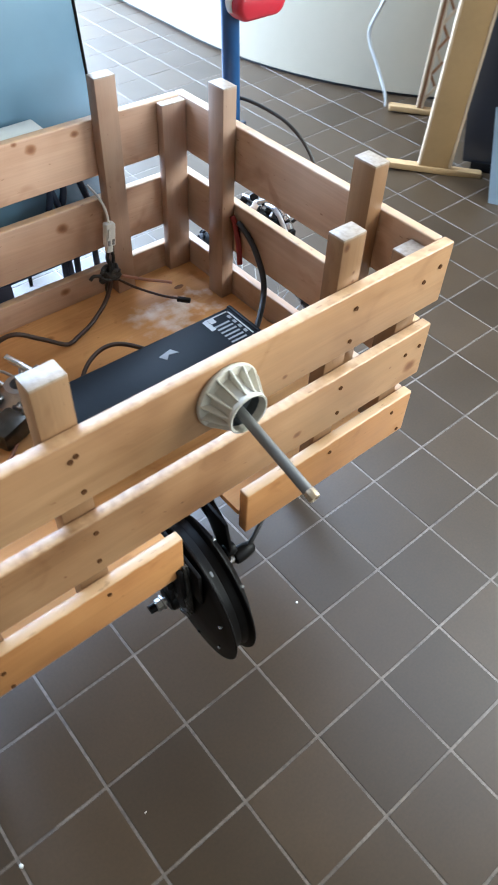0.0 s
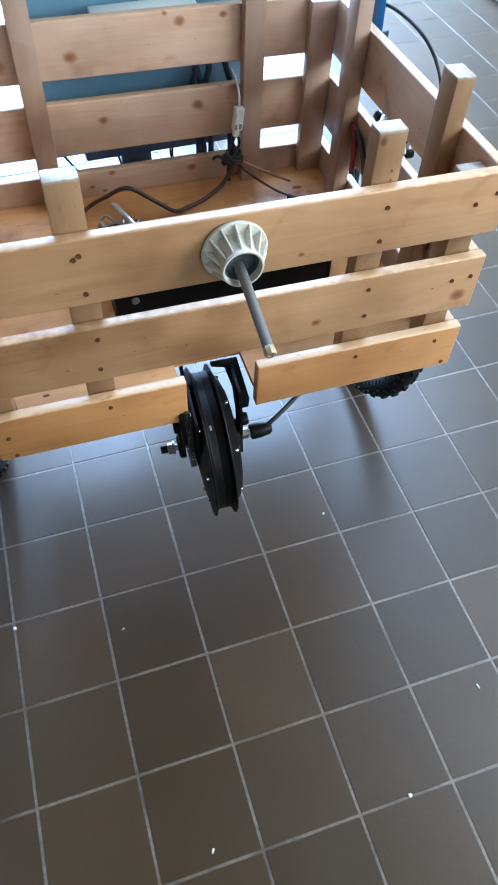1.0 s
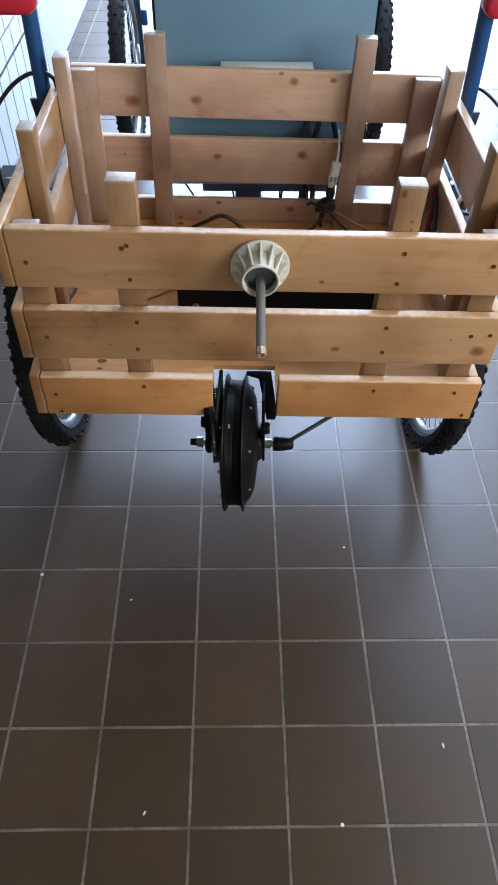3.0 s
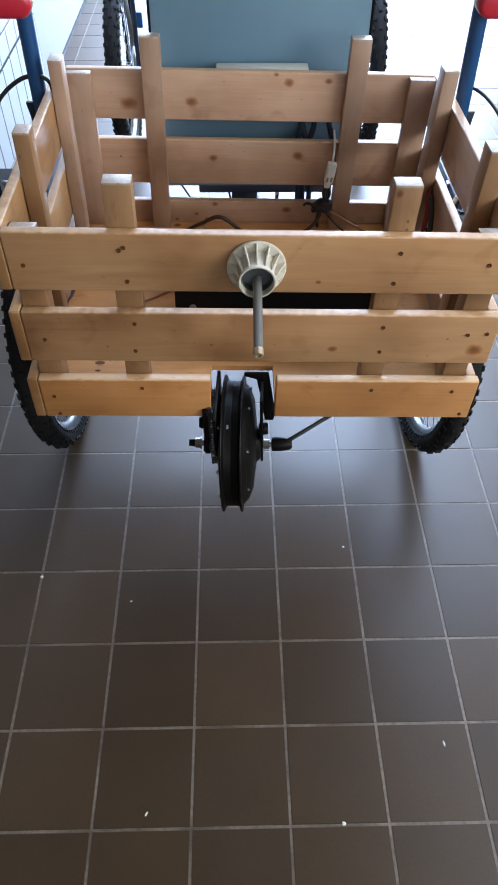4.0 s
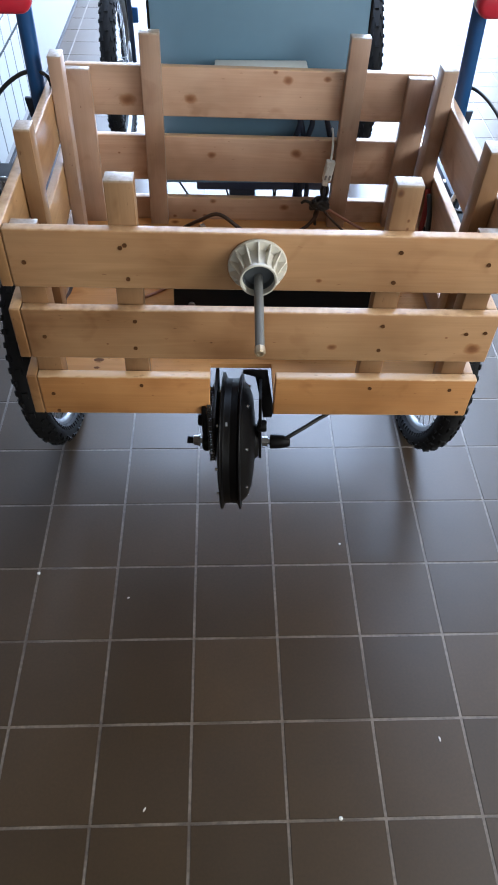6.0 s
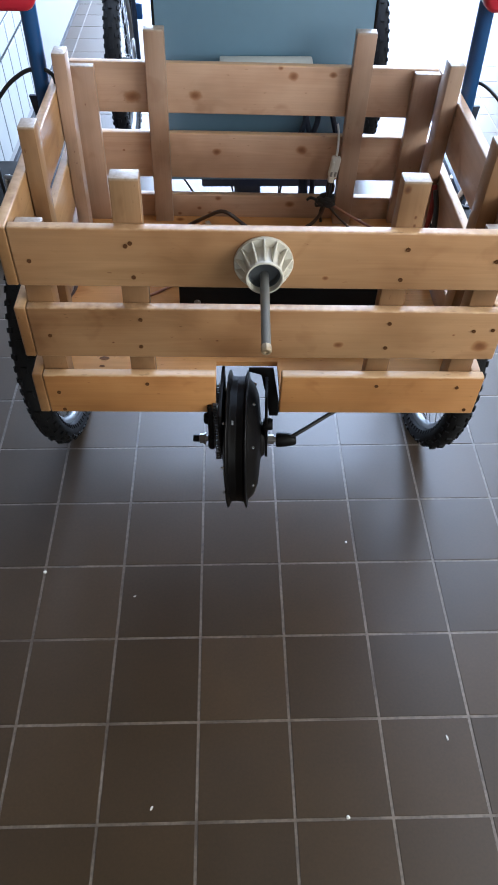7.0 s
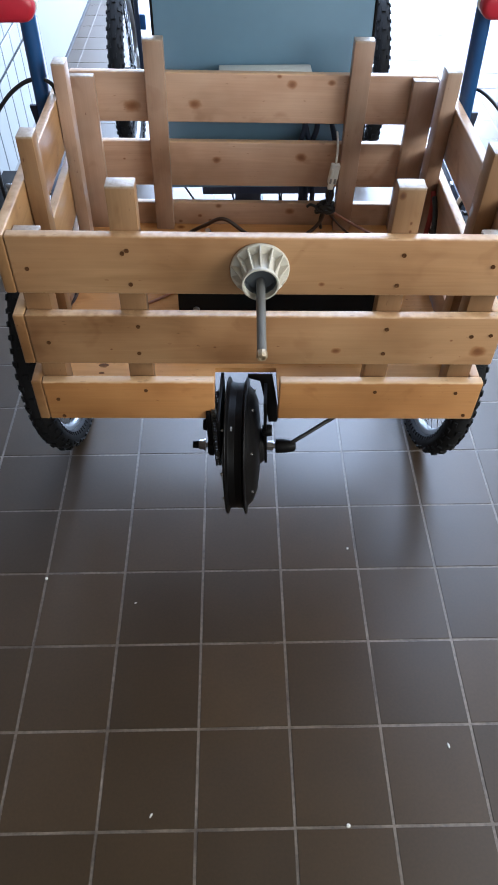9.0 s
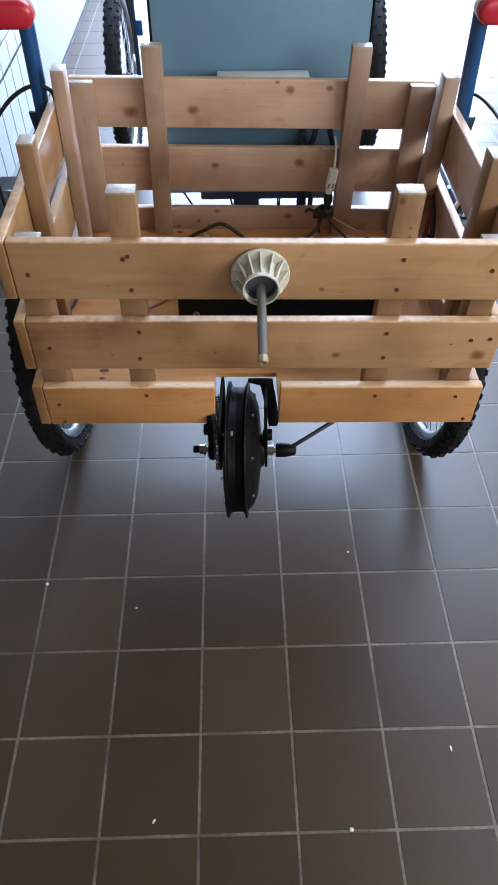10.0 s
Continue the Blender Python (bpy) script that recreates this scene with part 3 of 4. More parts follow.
def tyre_mesh(R, r):
    prof, n = [], 14
    for k in range(n + 1):
        a = radians(-150 + 300 * k / n)
        prof.append((R - r - 0.004 + r * math.cos(a), 1.02 * r * math.sin(a)))
    bm = lathe([*prof, prof[0]], 72, "X", 50)
    count = 64
    for k in range(count):
        turn = Matrix.Rotation(2 * math.pi * k / count, 4, "X")
        for x, tilt, wide, long in (((-0.55, 0.62, 0.010, 0.013), (0.55, 0.62, 0.010, 0.013), (-0.95, 1.15, 0.009, 0.011), (0.95, 1.15, 0.009, 0.011)) if k % 2 else
                                    ((0.0, 0.0, 0.013, 0.017), (-0.8, 0.95, 0.010, 0.013), (0.8, 0.95, 0.010, 0.013))):
            a = math.copysign(tilt, x) if x else 0
            m = turn @ Matrix.Translation((0, 0, R - r - 0.004)) @ Matrix.Rotation(a, 4, "Y") @ Matrix.Translation((0, 0, r + 0.001))
            bmesh.ops.create_cube(bm, size=1.0, matrix=m @ Matrix.Diagonal((wide, long, 0.007, 1)))
    for k in range(84):
        for side in (-1, 1):
            m = Matrix.Rotation(2 * math.pi * k / 84, 4, "X") @ Matrix.Translation((side * r * 0.93, 0, R - r - 0.017)) @ Matrix.Rotation(side * 0.42, 4, "Y")
            bmesh.ops.create_cube(bm, size=1.0, matrix=m @ Matrix.Diagonal((0.004, 0.005, 0.011, 1)))
    return bm


def rim_mesh(R):
    return lathe([(R, -0.015), (R + 0.004, -0.013), (R + 0.002, -0.010), (R - 0.010, -0.008), (R - 0.012, 0), (R - 0.010, 0.008), (R + 0.002, 0.010), (R + 0.004, 0.013),
                  (R, 0.015), (R - 0.014, 0.013), (R - 0.020, 0.006), (R - 0.021, 0), (R - 0.020, -0.006), (R - 0.014, -0.013), (R, -0.015)], 64, "X", 50)


def spoke_mesh(R):
    bm = bmesh.new()
    for k in range(36):
        a = 2 * math.pi * k / 36
        side = -1 if k % 2 else 1
        b = a + (0.9 if (k // 2) % 2 else -0.9)
        tube([(side * 0.028, 0.028 * math.sin(b), 0.028 * math.cos(b)), (0, (R - 0.018) * math.sin(a), (R - 0.018) * math.cos(a))], 0.0011, 5, straight=True, bm=bm)
    return bm


TYRE_ME = mesh_of("tyre", tyre_mesh(WHEEL_R, 0.028), RUBBER)
RIM_ME = mesh_of("rim", rim_mesh(WHEEL_R - 0.052), ALLOY)
SPOKE_ME = mesh_of("spokes", spoke_mesh(WHEEL_R - 0.052), STEEL)
HUB_ME = mesh_of("hub", lathe([(0, -0.055), (0.009, -0.055), (0.009, -0.035), (0.016, -0.034), (0.030, -0.030), (0.030, -0.026), (0.016, -0.020), (0.016, 0.020), (0.030, 0.026),
                               (0.030, 0.030), (0.016, 0.034), (0.009, 0.035), (0.009, 0.055), (0, 0.055)], 24, "X"), CHROME)
DISC_ME = mesh_of("brake_disc", lathe([(0.055, -0.001), (0.080, -0.001), (0.080, 0.001), (0.055, 0.001), (0.055, -0.001)], 36, "X"), STEEL)


def wheel(x, y, turn=0.0, inner=1, camber=0.0, size=1.0):
    m = pose(x - QX, y - QY, 0, 0, camber) @ pose(0, 0, WHEEL_R * size, turn) @ Matrix.Scale(size, 4)
    w = part("wheel", TYRE_ME, None, quad, "knobbly black tyre on a bright alloy spoked rim", m)
    for name, me in (("rim", RIM_ME), ("spokes", SPOKE_ME), ("hub", HUB_ME)):
        part(name, me, None, w)
    part("brake_disc", DISC_ME, None, w, m=Matrix.Translation((inner * 0.042, 0, 0)))
    return w


wheel(-0.375, 0.370, 3, 1, -3.5)
wheel(0.626, 0.335, 9, -1, 3.5)
FRONT_Y = 2.10
wheel(-0.366, FRONT_Y, 5, 1, 0, 1.09)
wheel(0.680, FRONT_Y, 1, -1, 0, 1.09)

# upright tubes beside the box, each on a dark gusset, with a tail lamp on top
def stadium(half, r, y0, y1, bevel, steps=12):
    """A slab with two round ends, along x."""
    outline = [(half + r * math.sin(math.pi * k / steps), r * math.cos(math.pi * k / steps)) for k in range(steps + 1)]
    outline += [(-half - r * math.sin(math.pi * k / steps), -r * math.cos(math.pi * k / steps)) for k in range(steps + 1)]
    bm = bmesh.new()
    rings = []
    for inset, y in ((bevel, y0), (bevel * 0.3, y0 + bevel * 0.3), (0, y0 + bevel), (0, y1)):
        k = (r - inset) / r
        rings.append([bm.verts.new((math.copysign(half, x) + (x - math.copysign(half, x)) * k, y, z * k)) for x, z in outline])
    for p, q in zip(rings, rings[1:]):
        for i in range(len(outline)):
            j = (i + 1) % len(outline)
            bm.faces.new((p[i], p[j], q[j], q[i]))
    bm.faces.new(rings[0]), bm.faces.new(rings[-1][::-1])
    bmesh.ops.recalc_face_normals(bm, faces=bm.faces[:])
    return smooth(bm, 50)


for sx, x, lean, gz in ((-1, -0.312, 1.0, 0.890), (1, 0.599, -1.5, 0.868)):
    m = pose(x - QX, 0.392 - QY, 0.880, 0, lean)
    p = part("upright_tube", lathe([(0, 0), (0.0165, 0), (0.0165, 0.295), (0.012, 0.298), (0, 0.298)], 24), BLUE, quad, "blue painted round tube", m)
    gusset = prism([(sx * gx, z) for gx, z in ((0.004, 0.040), (0.030, 0.040), (0.024, 0.0), (0.012, -0.006), (0.004, -0.006))], -0.005, 0.005, 0.001)
    part("gusset", gusset, NAVY, p, "dark blue steel gusset at the foot of the tube", Matrix.Translation((0, -0.004, gz - 0.880)))
    lamp = part("tail_lamp", stadium(0.0285, 0.0255, -0.020, 0.012, 0.010), RED, quad, "oval red tail lamp in a white clip", pose((0.626 if sx > 0 else -0.334) - QX, 0.360 - QY, 1.126))
    part("clip", stadium(0.0285, 0.0262, -0.004, 0.010, 0.002), WHITE_PLASTIC, lamp, "white plastic rim of the lamp", Matrix.Translation((-sx * 0.002, 0.006, 0.004)))
    part("lamp_bracket", block(0.040, 0.016, 0.030, 0.003, 2), NAVY, lamp, "dark blue lamp bracket", Matrix.Translation((-sx * 0.022, 0.026, 0.030)))
# dark under-frame that carries the box and the wheels
for x in (-0.36, 0.36):
    part("beam", block(0.03, 0.62, 0.018, 0.003, 1), BLACK, quad, m=pose(-QX, -QY, 0) @ BOX @ pose(x, -0.005, FLOOR_Z - 0.0215))
part("cross_tube", block(0.80, 0.028, 0.028, 0.003, 1), BLACK, quad, m=pose(0.140 - QX, 0.42 - QY, 0.524))
part("axle_tube", lathe([(0, -0.46), (0.014, -0.46), (0.014, 0.46), (0, 0.46)], 20, "X"), BLACK, quad, m=pose(0.137 - QX, 0.352 - QY, WHEEL_R, 0, 0, -2))
for x in (-0.20, 0.48):
    part("hanger", block(0.020, 0.030, 0.20, 0.003, 1), BLACK, quad, m=pose(x - QX, 0.36 - QY, 0.435))
part("main_tube", block(0.045, 1.68, 0.045, 0.004, 2), BLUE, quad, m=pose(0.16 - QX, 1.27 - QY, 0.40))
part("front_axle", lathe([(0, -0.24), (0.016, -0.24), (0.016, 0.24), (0, 0.24)], 20, "X"), BLUE, quad, m=pose(0.162 - QX, FRONT_Y - QY, WHEEL_R))
for x, sx in ((-0.366, 1), (0.680, -1)):
    fork = part("fork", block(0.018, 0.026, 0.42, 0.004, 2), NAVY, quad, "dark fork leg beside the front wheel", pose(x + sx * 0.062 - QX, FRONT_Y + 0.02 - QY, 0.53))
    part("pivot", block(0.024, 0.030, 0.06, 0.005, 2), BLUE, fork, "blue painted pivot block", Matrix.Translation((sx * 0.022, 0, 0.02)))
# rim brakes over the rear wheels
for x, y, sx in ((-0.395, 0.37, -1), (0.668, 0.335, 1)):
    br = part("rim_brake", block(0.014, 0.020, 0.120, 0.004, 2), CHROME, quad, "bright brake arm over the tyre", pose(x - 0.045 - QX, y + 0.03 - QY, 0.695, 20, 12))
    part("brake_arm", block(0.014, 0.020, 0.120, 0.004, 2), CHROME, br, m=Matrix.Translation((0.085, 0, 0)))
    part("barrel", lathe([(0, -0.016), (0.009, -0.016), (0.009, -0.006), (0.012, -0.005), (0.012, 0.008), (0.006, 0.010), (0.006, 0.018), (0, 0.018)], 12, "Y"), CHROME, br, "bright cable adjuster", Matrix.Translation((0.042, -0.045, 0.060)))
    part("brake_pad", block(0.012, 0.050, 0.014, 0.003, 2), BLACK, br, m=Matrix.Translation((0.012, 0, -0.020)))
    part("brake_pad", block(0.012, 0.050, 0.014, 0.003, 2), BLACK, br, m=Matrix.Translation((0.073, 0, -0.020)))
    part("brake_noodle", tube([(-0.005, 0, 0.060), (0.02, -0.015, 0.080), (0.06, -0.015, 0.076), (0.095, 0, 0.062)], 0.005, 8), STEEL, br)

for sx, x, z in ((-1, -0.405, 0.625), (1, 0.700, 0.585)):
    stay = part("side_stay", block(0.022, 0.24, 0.055, 0.004, 2), NAVY, quad, "dark navy frame bar outside the box", pose(x - QX, 0.66 - QY, z))
    part("clamp", block(0.030, 0.018, 0.016, 0.003, 2), CHROME, stay, "small bright clamp", Matrix.Translation((0, -0.02, 0.018)))
    part("strut", block(0.016, 0.016, 0.26, 0.003, 1), NAVY, stay, m=Matrix.Translation((0, -0.09, -0.14)))
# small brake gear over the outer wheel
gr = random.Random(3)
for k in range(9):
    y, z = 0.275 + 0.017 * k, 0.722 + gr.uniform(-0.012, 0.012)
    me = block(gr.uniform(0.010, 0.020), gr.uniform(0.008, 0.018), gr.uniform(0.008, 0.020), 0.003, 2)
    part("brake_fitting", me, STEEL if k % 3 == 0 else BLACK, quad, m=pose(0.658 + gr.uniform(-0.012, 0.012) - QX, y - QY, z, gr.uniform(-50, 50), gr.uniform(-40, 40), gr.uniform(0, 90)))
part("brake_wire", tube([(0.648, 0.265, 0.706), (0.655, 0.31, 0.738), (0.662, 0.36, 0.730), (0.665, 0.43, 0.716)], 0.005, 8), STEEL, quad, m=pose(-QX, -QY, 0))
part("brake_bridge", block(0.020, 0.17, 0.016, 0.004, 2), BLACK, quad, m=pose(0.660 - QX, 0.345 - QY, 0.705))
# back panel and its white ledge
tilt = -6
pm = pose(0.166 - QX, 0.588 - QY, 0.632, tilt)
back = part("back_panel", block(0.505, 0.010, 0.72, 0.003, 2, at=(0, 0, 0.36)), PANEL, quad, "grey-blue flat sheet leaning forward", pm)
part("edge_strip", block(0.006, 0.014, 0.70, 0.002, 1, at=(-0.2545, 0, 0.36)), BLACK, back)
part("edge_strip", block(0.006, 0.014, 0.70, 0.002, 1, at=(0.2545, 0, 0.36)), BLACK, back)
part("ledge", block(0.215, 0.050, 0.018, 0.003, 2), WHITE_PLASTIC, quad, "white strip along the panel", pose(0.169 - QX, 0.566 - QY, 0.926))
part("under_rail", block(0.355, 0.06, 0.036, 0.005, 2), NAVY, quad, "dark navy rail below the back panel", pose(0.185 - QX, 0.630 - QY, 0.620))
part("stem", block(0.070, 0.05, 0.24, 0.005, 2), NAVY, quad, "dark navy stem under the rail", pose(0.130 - QX, 0.640 - QY, 0.500))

# ---- hub motor ----
MOTOR = pose(0.0955, -0.134, 0.413, 0, -1.5, -3.5)
motor = thing("hub_motor", "black hub motor hung below the box with chain sprocket and axle", "motor", MOTOR)
shell = part("shell", lathe([(0, -0.045), (0.030, -0.045), (0.030, -0.036), (0.060, -0.032), (0.112, -0.027), (0.126, -0.024), (0.134, -0.0225), (0.150, -0.0215), (0.151, -0.0195), (0.150, -0.0180),
                             (0.139, -0.014), (0.1375, -0.010), (0.1375, -0.003), (0.1365, 0), (0.1375, 0.003), (0.1375, 0.010), (0.139, 0.014), (0.150, 0.0180), (0.151, 0.0195), (0.150, 0.0215), (0.134, 0.0225),
                             (0.130, 0.026), (0.122, 0.034), (0.098, 0.043), (0.060, 0.047), (0.040, 0.049), (0.034, 0.056), (0.026, 0.058), (0, 0.058)], 80, "X", 32), BLACK, motor, "satin black motor drum with two flanges")
for side in (-1, 1):
    for k in range(8):
        a = radians(45 * k + 5 + (22 if side < 0 else 0))
        part("bolt", lathe([(0, 0.003), (0.0025, 0.003), (0.0036, 0.002), (0.0036, -0.003), (0, -0.003)], 10, "X"), CHROME, shell, "small bright bolt",
             Matrix.Translation((0.0345 if side > 0 else -0.0275, 0.120 * math.cos(a), 0.120 * math.sin(a))) @ (Matrix() if side > 0 else Matrix.Rotation(math.pi, 4, "Z")))
part("sticker", block(0.004, 0.009, 0.0010, 0.0003, 1), GREY_MARK, shell, "tiny worn label", pose(-0.007, -0.0645, 0.1213, 28))
axle = part("axle", lathe([(0, -0.097), (0.0065, -0.097), (0.0065, 0.10), (0, 0.10)], 20, "X"), STEEL, motor, "steel axle")
part("axle_nut", lathe([(0.007, -0.086), (0.0115, -0.086), (0.0115, -0.076), (0.014, -0.075), (0.014, -0.072), (0.007, -0.072)], 6, "X"), STEEL, axle)
part("axle_end", lathe([(0, -0.101), (0.008, -0.100), (0.0085, -0.088), (0.0065, -0.087)], 16, "X"), BLACK, axle)
part("axle_nut", lathe([(0.007, 0.064), (0.0112, 0.064), (0.0112, 0.077), (0.007, 0.077)], 6, "X"), STEEL, axle)
part("cable_cap", lathe([(0, 0.126), (0.008, 0.126), (0.012, 0.122), (0.0155, 0.104), (0.0165, 0.086), (0.0155, 0.082), (0.008, 0.081)], 24, "X"), BLACK, axle, "black rubber cap over the cable end")


def sprocket(teeth, r, x):
    bm = bmesh.new()
    ring = []
    for k in range(teeth * 4):
        a = 2 * math.pi * k / (teeth * 4)
        rr = r + (0.003 if k % 4 in (0, 1) else -0.001)
        ring.append((rr * math.cos(a), rr * math.sin(a)))
    inner = [(0.017 * math.cos(2 * math.pi * k / (teeth * 4)), 0.017 * math.sin(2 * math.pi * k / (teeth * 4))) for k in range(teeth * 4)]
    v = [[bm.verts.new((xx, *p)) for p in some] for some in (ring, inner) for xx in (x - 0.0012, x + 0.0012)]
    n = teeth * 4
    for k in range(n):
        j = (k + 1) % n
        for a, b in ((0, 1), (1, 3), (3, 2), (2, 0)):
            bm.faces.new((v[a][k], v[a][j], v[b][j], v[b][k]))
    bmesh.ops.recalc_face_normals(bm, faces=bm.faces[:])
    return bm


part("sprocket", sprocket(18, 0.041, -0.0425), STEEL, motor, "dark steel chain sprocket")
part("spacer", lathe([(0, -0.066), (0.020, -0.066), (0.024, -0.062), (0.024, -0.053), (0, -0.053)], 24, "X"), BLACK, motor)
# roller chain from the sprocket up into the box
bm = bmesh.new()
path = [(0.042 * math.cos(a), 0.042 * math.sin(a)) for a in [radians(180 + 12 * k) for k in range(16)]]
path = [(-0.042, z) for z in [0.15 - 0.008 * k for k in range(18)]] + path + [(0.042 - 0.0005 * k, 0.008 * k) for k in range(18)]
for k, ((ya, za), (yb, zb)) in enumerate(zip(path, path[1:])):
    a = math.atan2(zb - za, yb - ya)
    for s in (-1, 1):
        w = 0.0046 if k % 2 else 0.0030
        m = Matrix.Translation((-0.0425 + s * w, (ya + yb) / 2, (za + zb) / 2)) @ Matrix.Rotation(a, 4, "X") @ Matrix.Diagonal((0.0012, 0.0115, 0.0085, 1))
        bmesh.ops.create_cube(bm, size=1.0, matrix=m)
    join(bm, (lambda c: (c.transform(Matrix.Translation((-0.0425, ya, za))), c)[1])(lathe([(0, -0.004), (0.0026, -0.004), (0.0026, 0.004), (0, 0.004)], 8, "X")))
part("chain", bm, CHAIN, motor, "greasy steel roller chain")
# dropout plates up to the floor board
for x, tip in ((0.060, 0.0), (-0.060, 0.022)):
    arm = prism([(-0.016, -0.040 + tip), (-0.010, -0.046 + tip), (0.010, -0.030 + tip / 2), (0.020, 0.0), (0.020, 0.060), (0.050, 0.110), (0.050, 0.142), (-0.012, 0.142), (-0.024, 0.080), (-0.020, 0.040), (-0.016, 0.010)], -0.003, 0.003, 0.001)
    arm.transform(Matrix.Rotation(radians(90), 4, "Z"))
    part("dropout_plate", arm, BLACK, motor, "black steel dropout plate", Matrix.Translation((x, 0, 0)))
arm = prism([(0.022, 0.165), (0.0735, 0.165), (0.0885, 0.075), (0.084, 0.058), (0.066, 0.058), (0.058, 0.105), (0.048, 0.150), (0.022, 0.157)], -0.004, 0.004, 0.001)
arm.transform(Matrix.Rotation(radians(-24), 4, "X"))
part("hanger_plate", block(0.007, 0.148, 0.090, 0.002, 2), BLACK, motor, "black steel hanger plate behind the chain", Matrix.Translation((-0.0325, 0.004, 0.100)))
part("chain_guard", block(0.009, 0.120, 0.086, 0.002, 2), BLACK, motor, "black plate outside the chain", Matrix.Translation((-0.0535, 0.012, 0.104)))
part("support_arm", arm, BLACK, motor, "black steel support arm")
part("mounting_knob", lathe([(0, -0.010), (0.011, -0.010), (0.013, -0.006), (0.013, 0.006), (0.011, 0.010), (0, 0.010)], 18, "X"), BLACK, motor, m=Matrix.Translation((0.064, -0.012, 0.062)))
part("mounting_knob", lathe([(0, -0.010), (0.011, -0.010), (0.013, -0.006), (0.013, 0.006), (0.011, 0.010), (0, 0.010)], 18, "X"), BLACK, motor, m=Matrix.Translation((-0.060, -0.016, 0.082)))
part("motor_cable", tube([(0.113, 0, 0.008), (0.130, 0.004, 0.019), (0.151, 0.014, 0.027), (0.185, 0.034, 0.037), (0.220, 0.056, 0.046), (0.255, 0.085, 0.066), (0.280, 0.105, 0.125)], 0.0046, 8), CABLE, motor, "black motor cable")

# ---- flanged socket with a pipe on the rear board ----
sock = thing("pipe_socket", "ribbed cream plastic flange socket holding a grey pipe", "socket", pose(0.1355, -0.1668, 0.893))
cone = part("flange", lathe([(0.0485, 0.001), (0.0495, 0.003), (0.0495, 0.006), (0.0480, 0.008), (0.034, 0.009), (0.0290, 0.030), (0.0282, 0.040), (0.0302, 0.041), (0.0308, 0.043), (0.0308, 0.0465), (0.0298, 0.048),
                             (0.0276, 0.0478), (0.0268, 0.045), (0.0258, 0.014), (0, 0.014)], 48, "Y", 40), CUP, sock, "cream plastic cone")
cone.matrix_basis = Matrix.Rotation(math.pi, 4, "Z")
rib = prism([(0.029, -0.004), (0.0485, -0.004), (0.0480, -0.011), (0.0308, -0.042), (0.0285, -0.042)], -0.0012, 0.0012, 0.0004)
rib.transform(Matrix.Rotation(radians(-90), 4, "X"))
RIB_ME = mesh_of("rib", rib, CUP)
for k in range(14):
    part("rib", RIB_ME, None, sock, m=Matrix.Rotation(2 * math.pi * (k + 0.5) / 14, 4, "Y"))
part("bung", lathe([(0, -0.018), (0.0245, -0.018), (0.0256, -0.022), (0.0262, -0.036), (0.0250, -0.036), (0.0240, -0.024), (0, -0.024)], 36, "Y"), BUNG, sock, "slate grey plug inside the cone")
rod_m = look((0.001, -0.008, -0.006), (-0.001, -0.164, -0.041))
rod = part("pipe", lathe([(0, -0.001), (0.0070, -0.001), (0.0076, -0.003), (0.0076, -0.1585), (0.0070, -0.160), (0, -0.160)], 28), GREY_PIPE, sock, "grey plastic pipe", rod_m)
part("pipe_end", lathe([(0.0076, -0.1585), (0.0086, -0.160), (0.0088, -0.170), (0.0078, -0.172), (0.0045, -0.1722), (0.004, -0.169), (0, -0.169)], 8), BRASS, rod, "worn bolt end of the pipe")

# ---- things inside the box ----
BF = 0.5695
bat = thing("battery_pack", "long black battery case with a pale label on top", "battery", pose(0.185, 0.103, BF + 0.0020, -0.40, 1.2, -0.5))
case = part("case", block(0.428, 0.106, 0.140, 0.006, 3, at=(0, 0, 0.071)), BATTERY, bat, "satin black casing")
part("button", lathe([(0, 0.004), (0.006, 0.004), (0.0075, 0.002), (0.0075, -0.002), (0, -0.002)], 16, "Y"), GREY_PIPE, case, "small grey button", Matrix.Translation((-0.176, -0.053, 0.066)) @ Matrix.Rotation(math.pi, 4, "Z"))
part("end_cap", block(0.010, 0.108, 0.142, 0.004, 3, at=(0.211, 0, 0.072)), BLACK, bat)
for x, y, sx, sy in ((0.146, 0.026, 0.010, 0.030), (0.158, 0.034, 0.012, 0.014), (0.172, 0.041, 0.050, 0.003), (0.199, 0.002, 0.003, 0.076)):
    part("label", block(sx, sy, 0.0008, 0.0002, 1, at=(x, y, 0.1414)), LABEL, case)
for k in range(6):
    part("label_line", block(0.034, 0.0042, 0.0008, 0.0002, 1, at=(0.168, 0.016 - 0.0100 * k, 0.1414)), GREY_MARK, case, m=pose(0, 0, 0, 0, 0, 0))
for k in range(4):
    part("label_line", block(0.006, 0.009, 0.0008, 0.0002, 1, at=(0.192, 0.026 - 0.016 * k, 0.1414)), GREY_MARK, case)
badge = prism([(-0.016, -0.004), (0.012, -0.010), (0.020, 0.006), (0.002, 0.000), (-0.008, 0.010)], -0.0004, 0.0004)
badge.transform(Matrix.Rotation(radians(90), 4, "X"))
part("badge", badge, GREY_MARK, case, "small pale emblem", Matrix.Translation((0.040, 0.006, 0.1414)))


def cable(name, points, radius, mat, label, category="cable"):
    return solid(name, tube(points, radius, 8, 8), mat, label, category)


fl = BF + 0.006


def inside(points):
    """Lifts a line drawn over a level floor on to the slightly rising floor of the box."""
    return [(x, y, z + 0.0122 * (y + 0.168)) for x, y, z in points]


cable("battery_cable", inside([(0.404, 0.100, 0.650), (0.455, 0.135, 0.636), (0.510, 0.180, 0.645), (0.532, 0.206, 0.676), (0.540, 0.240, 0.715), (0.545, 0.272, 0.735), (0.547, 0.305, 0.748)]), 0.0062, CABLE, "thick black cable rising from the battery along the side boards")
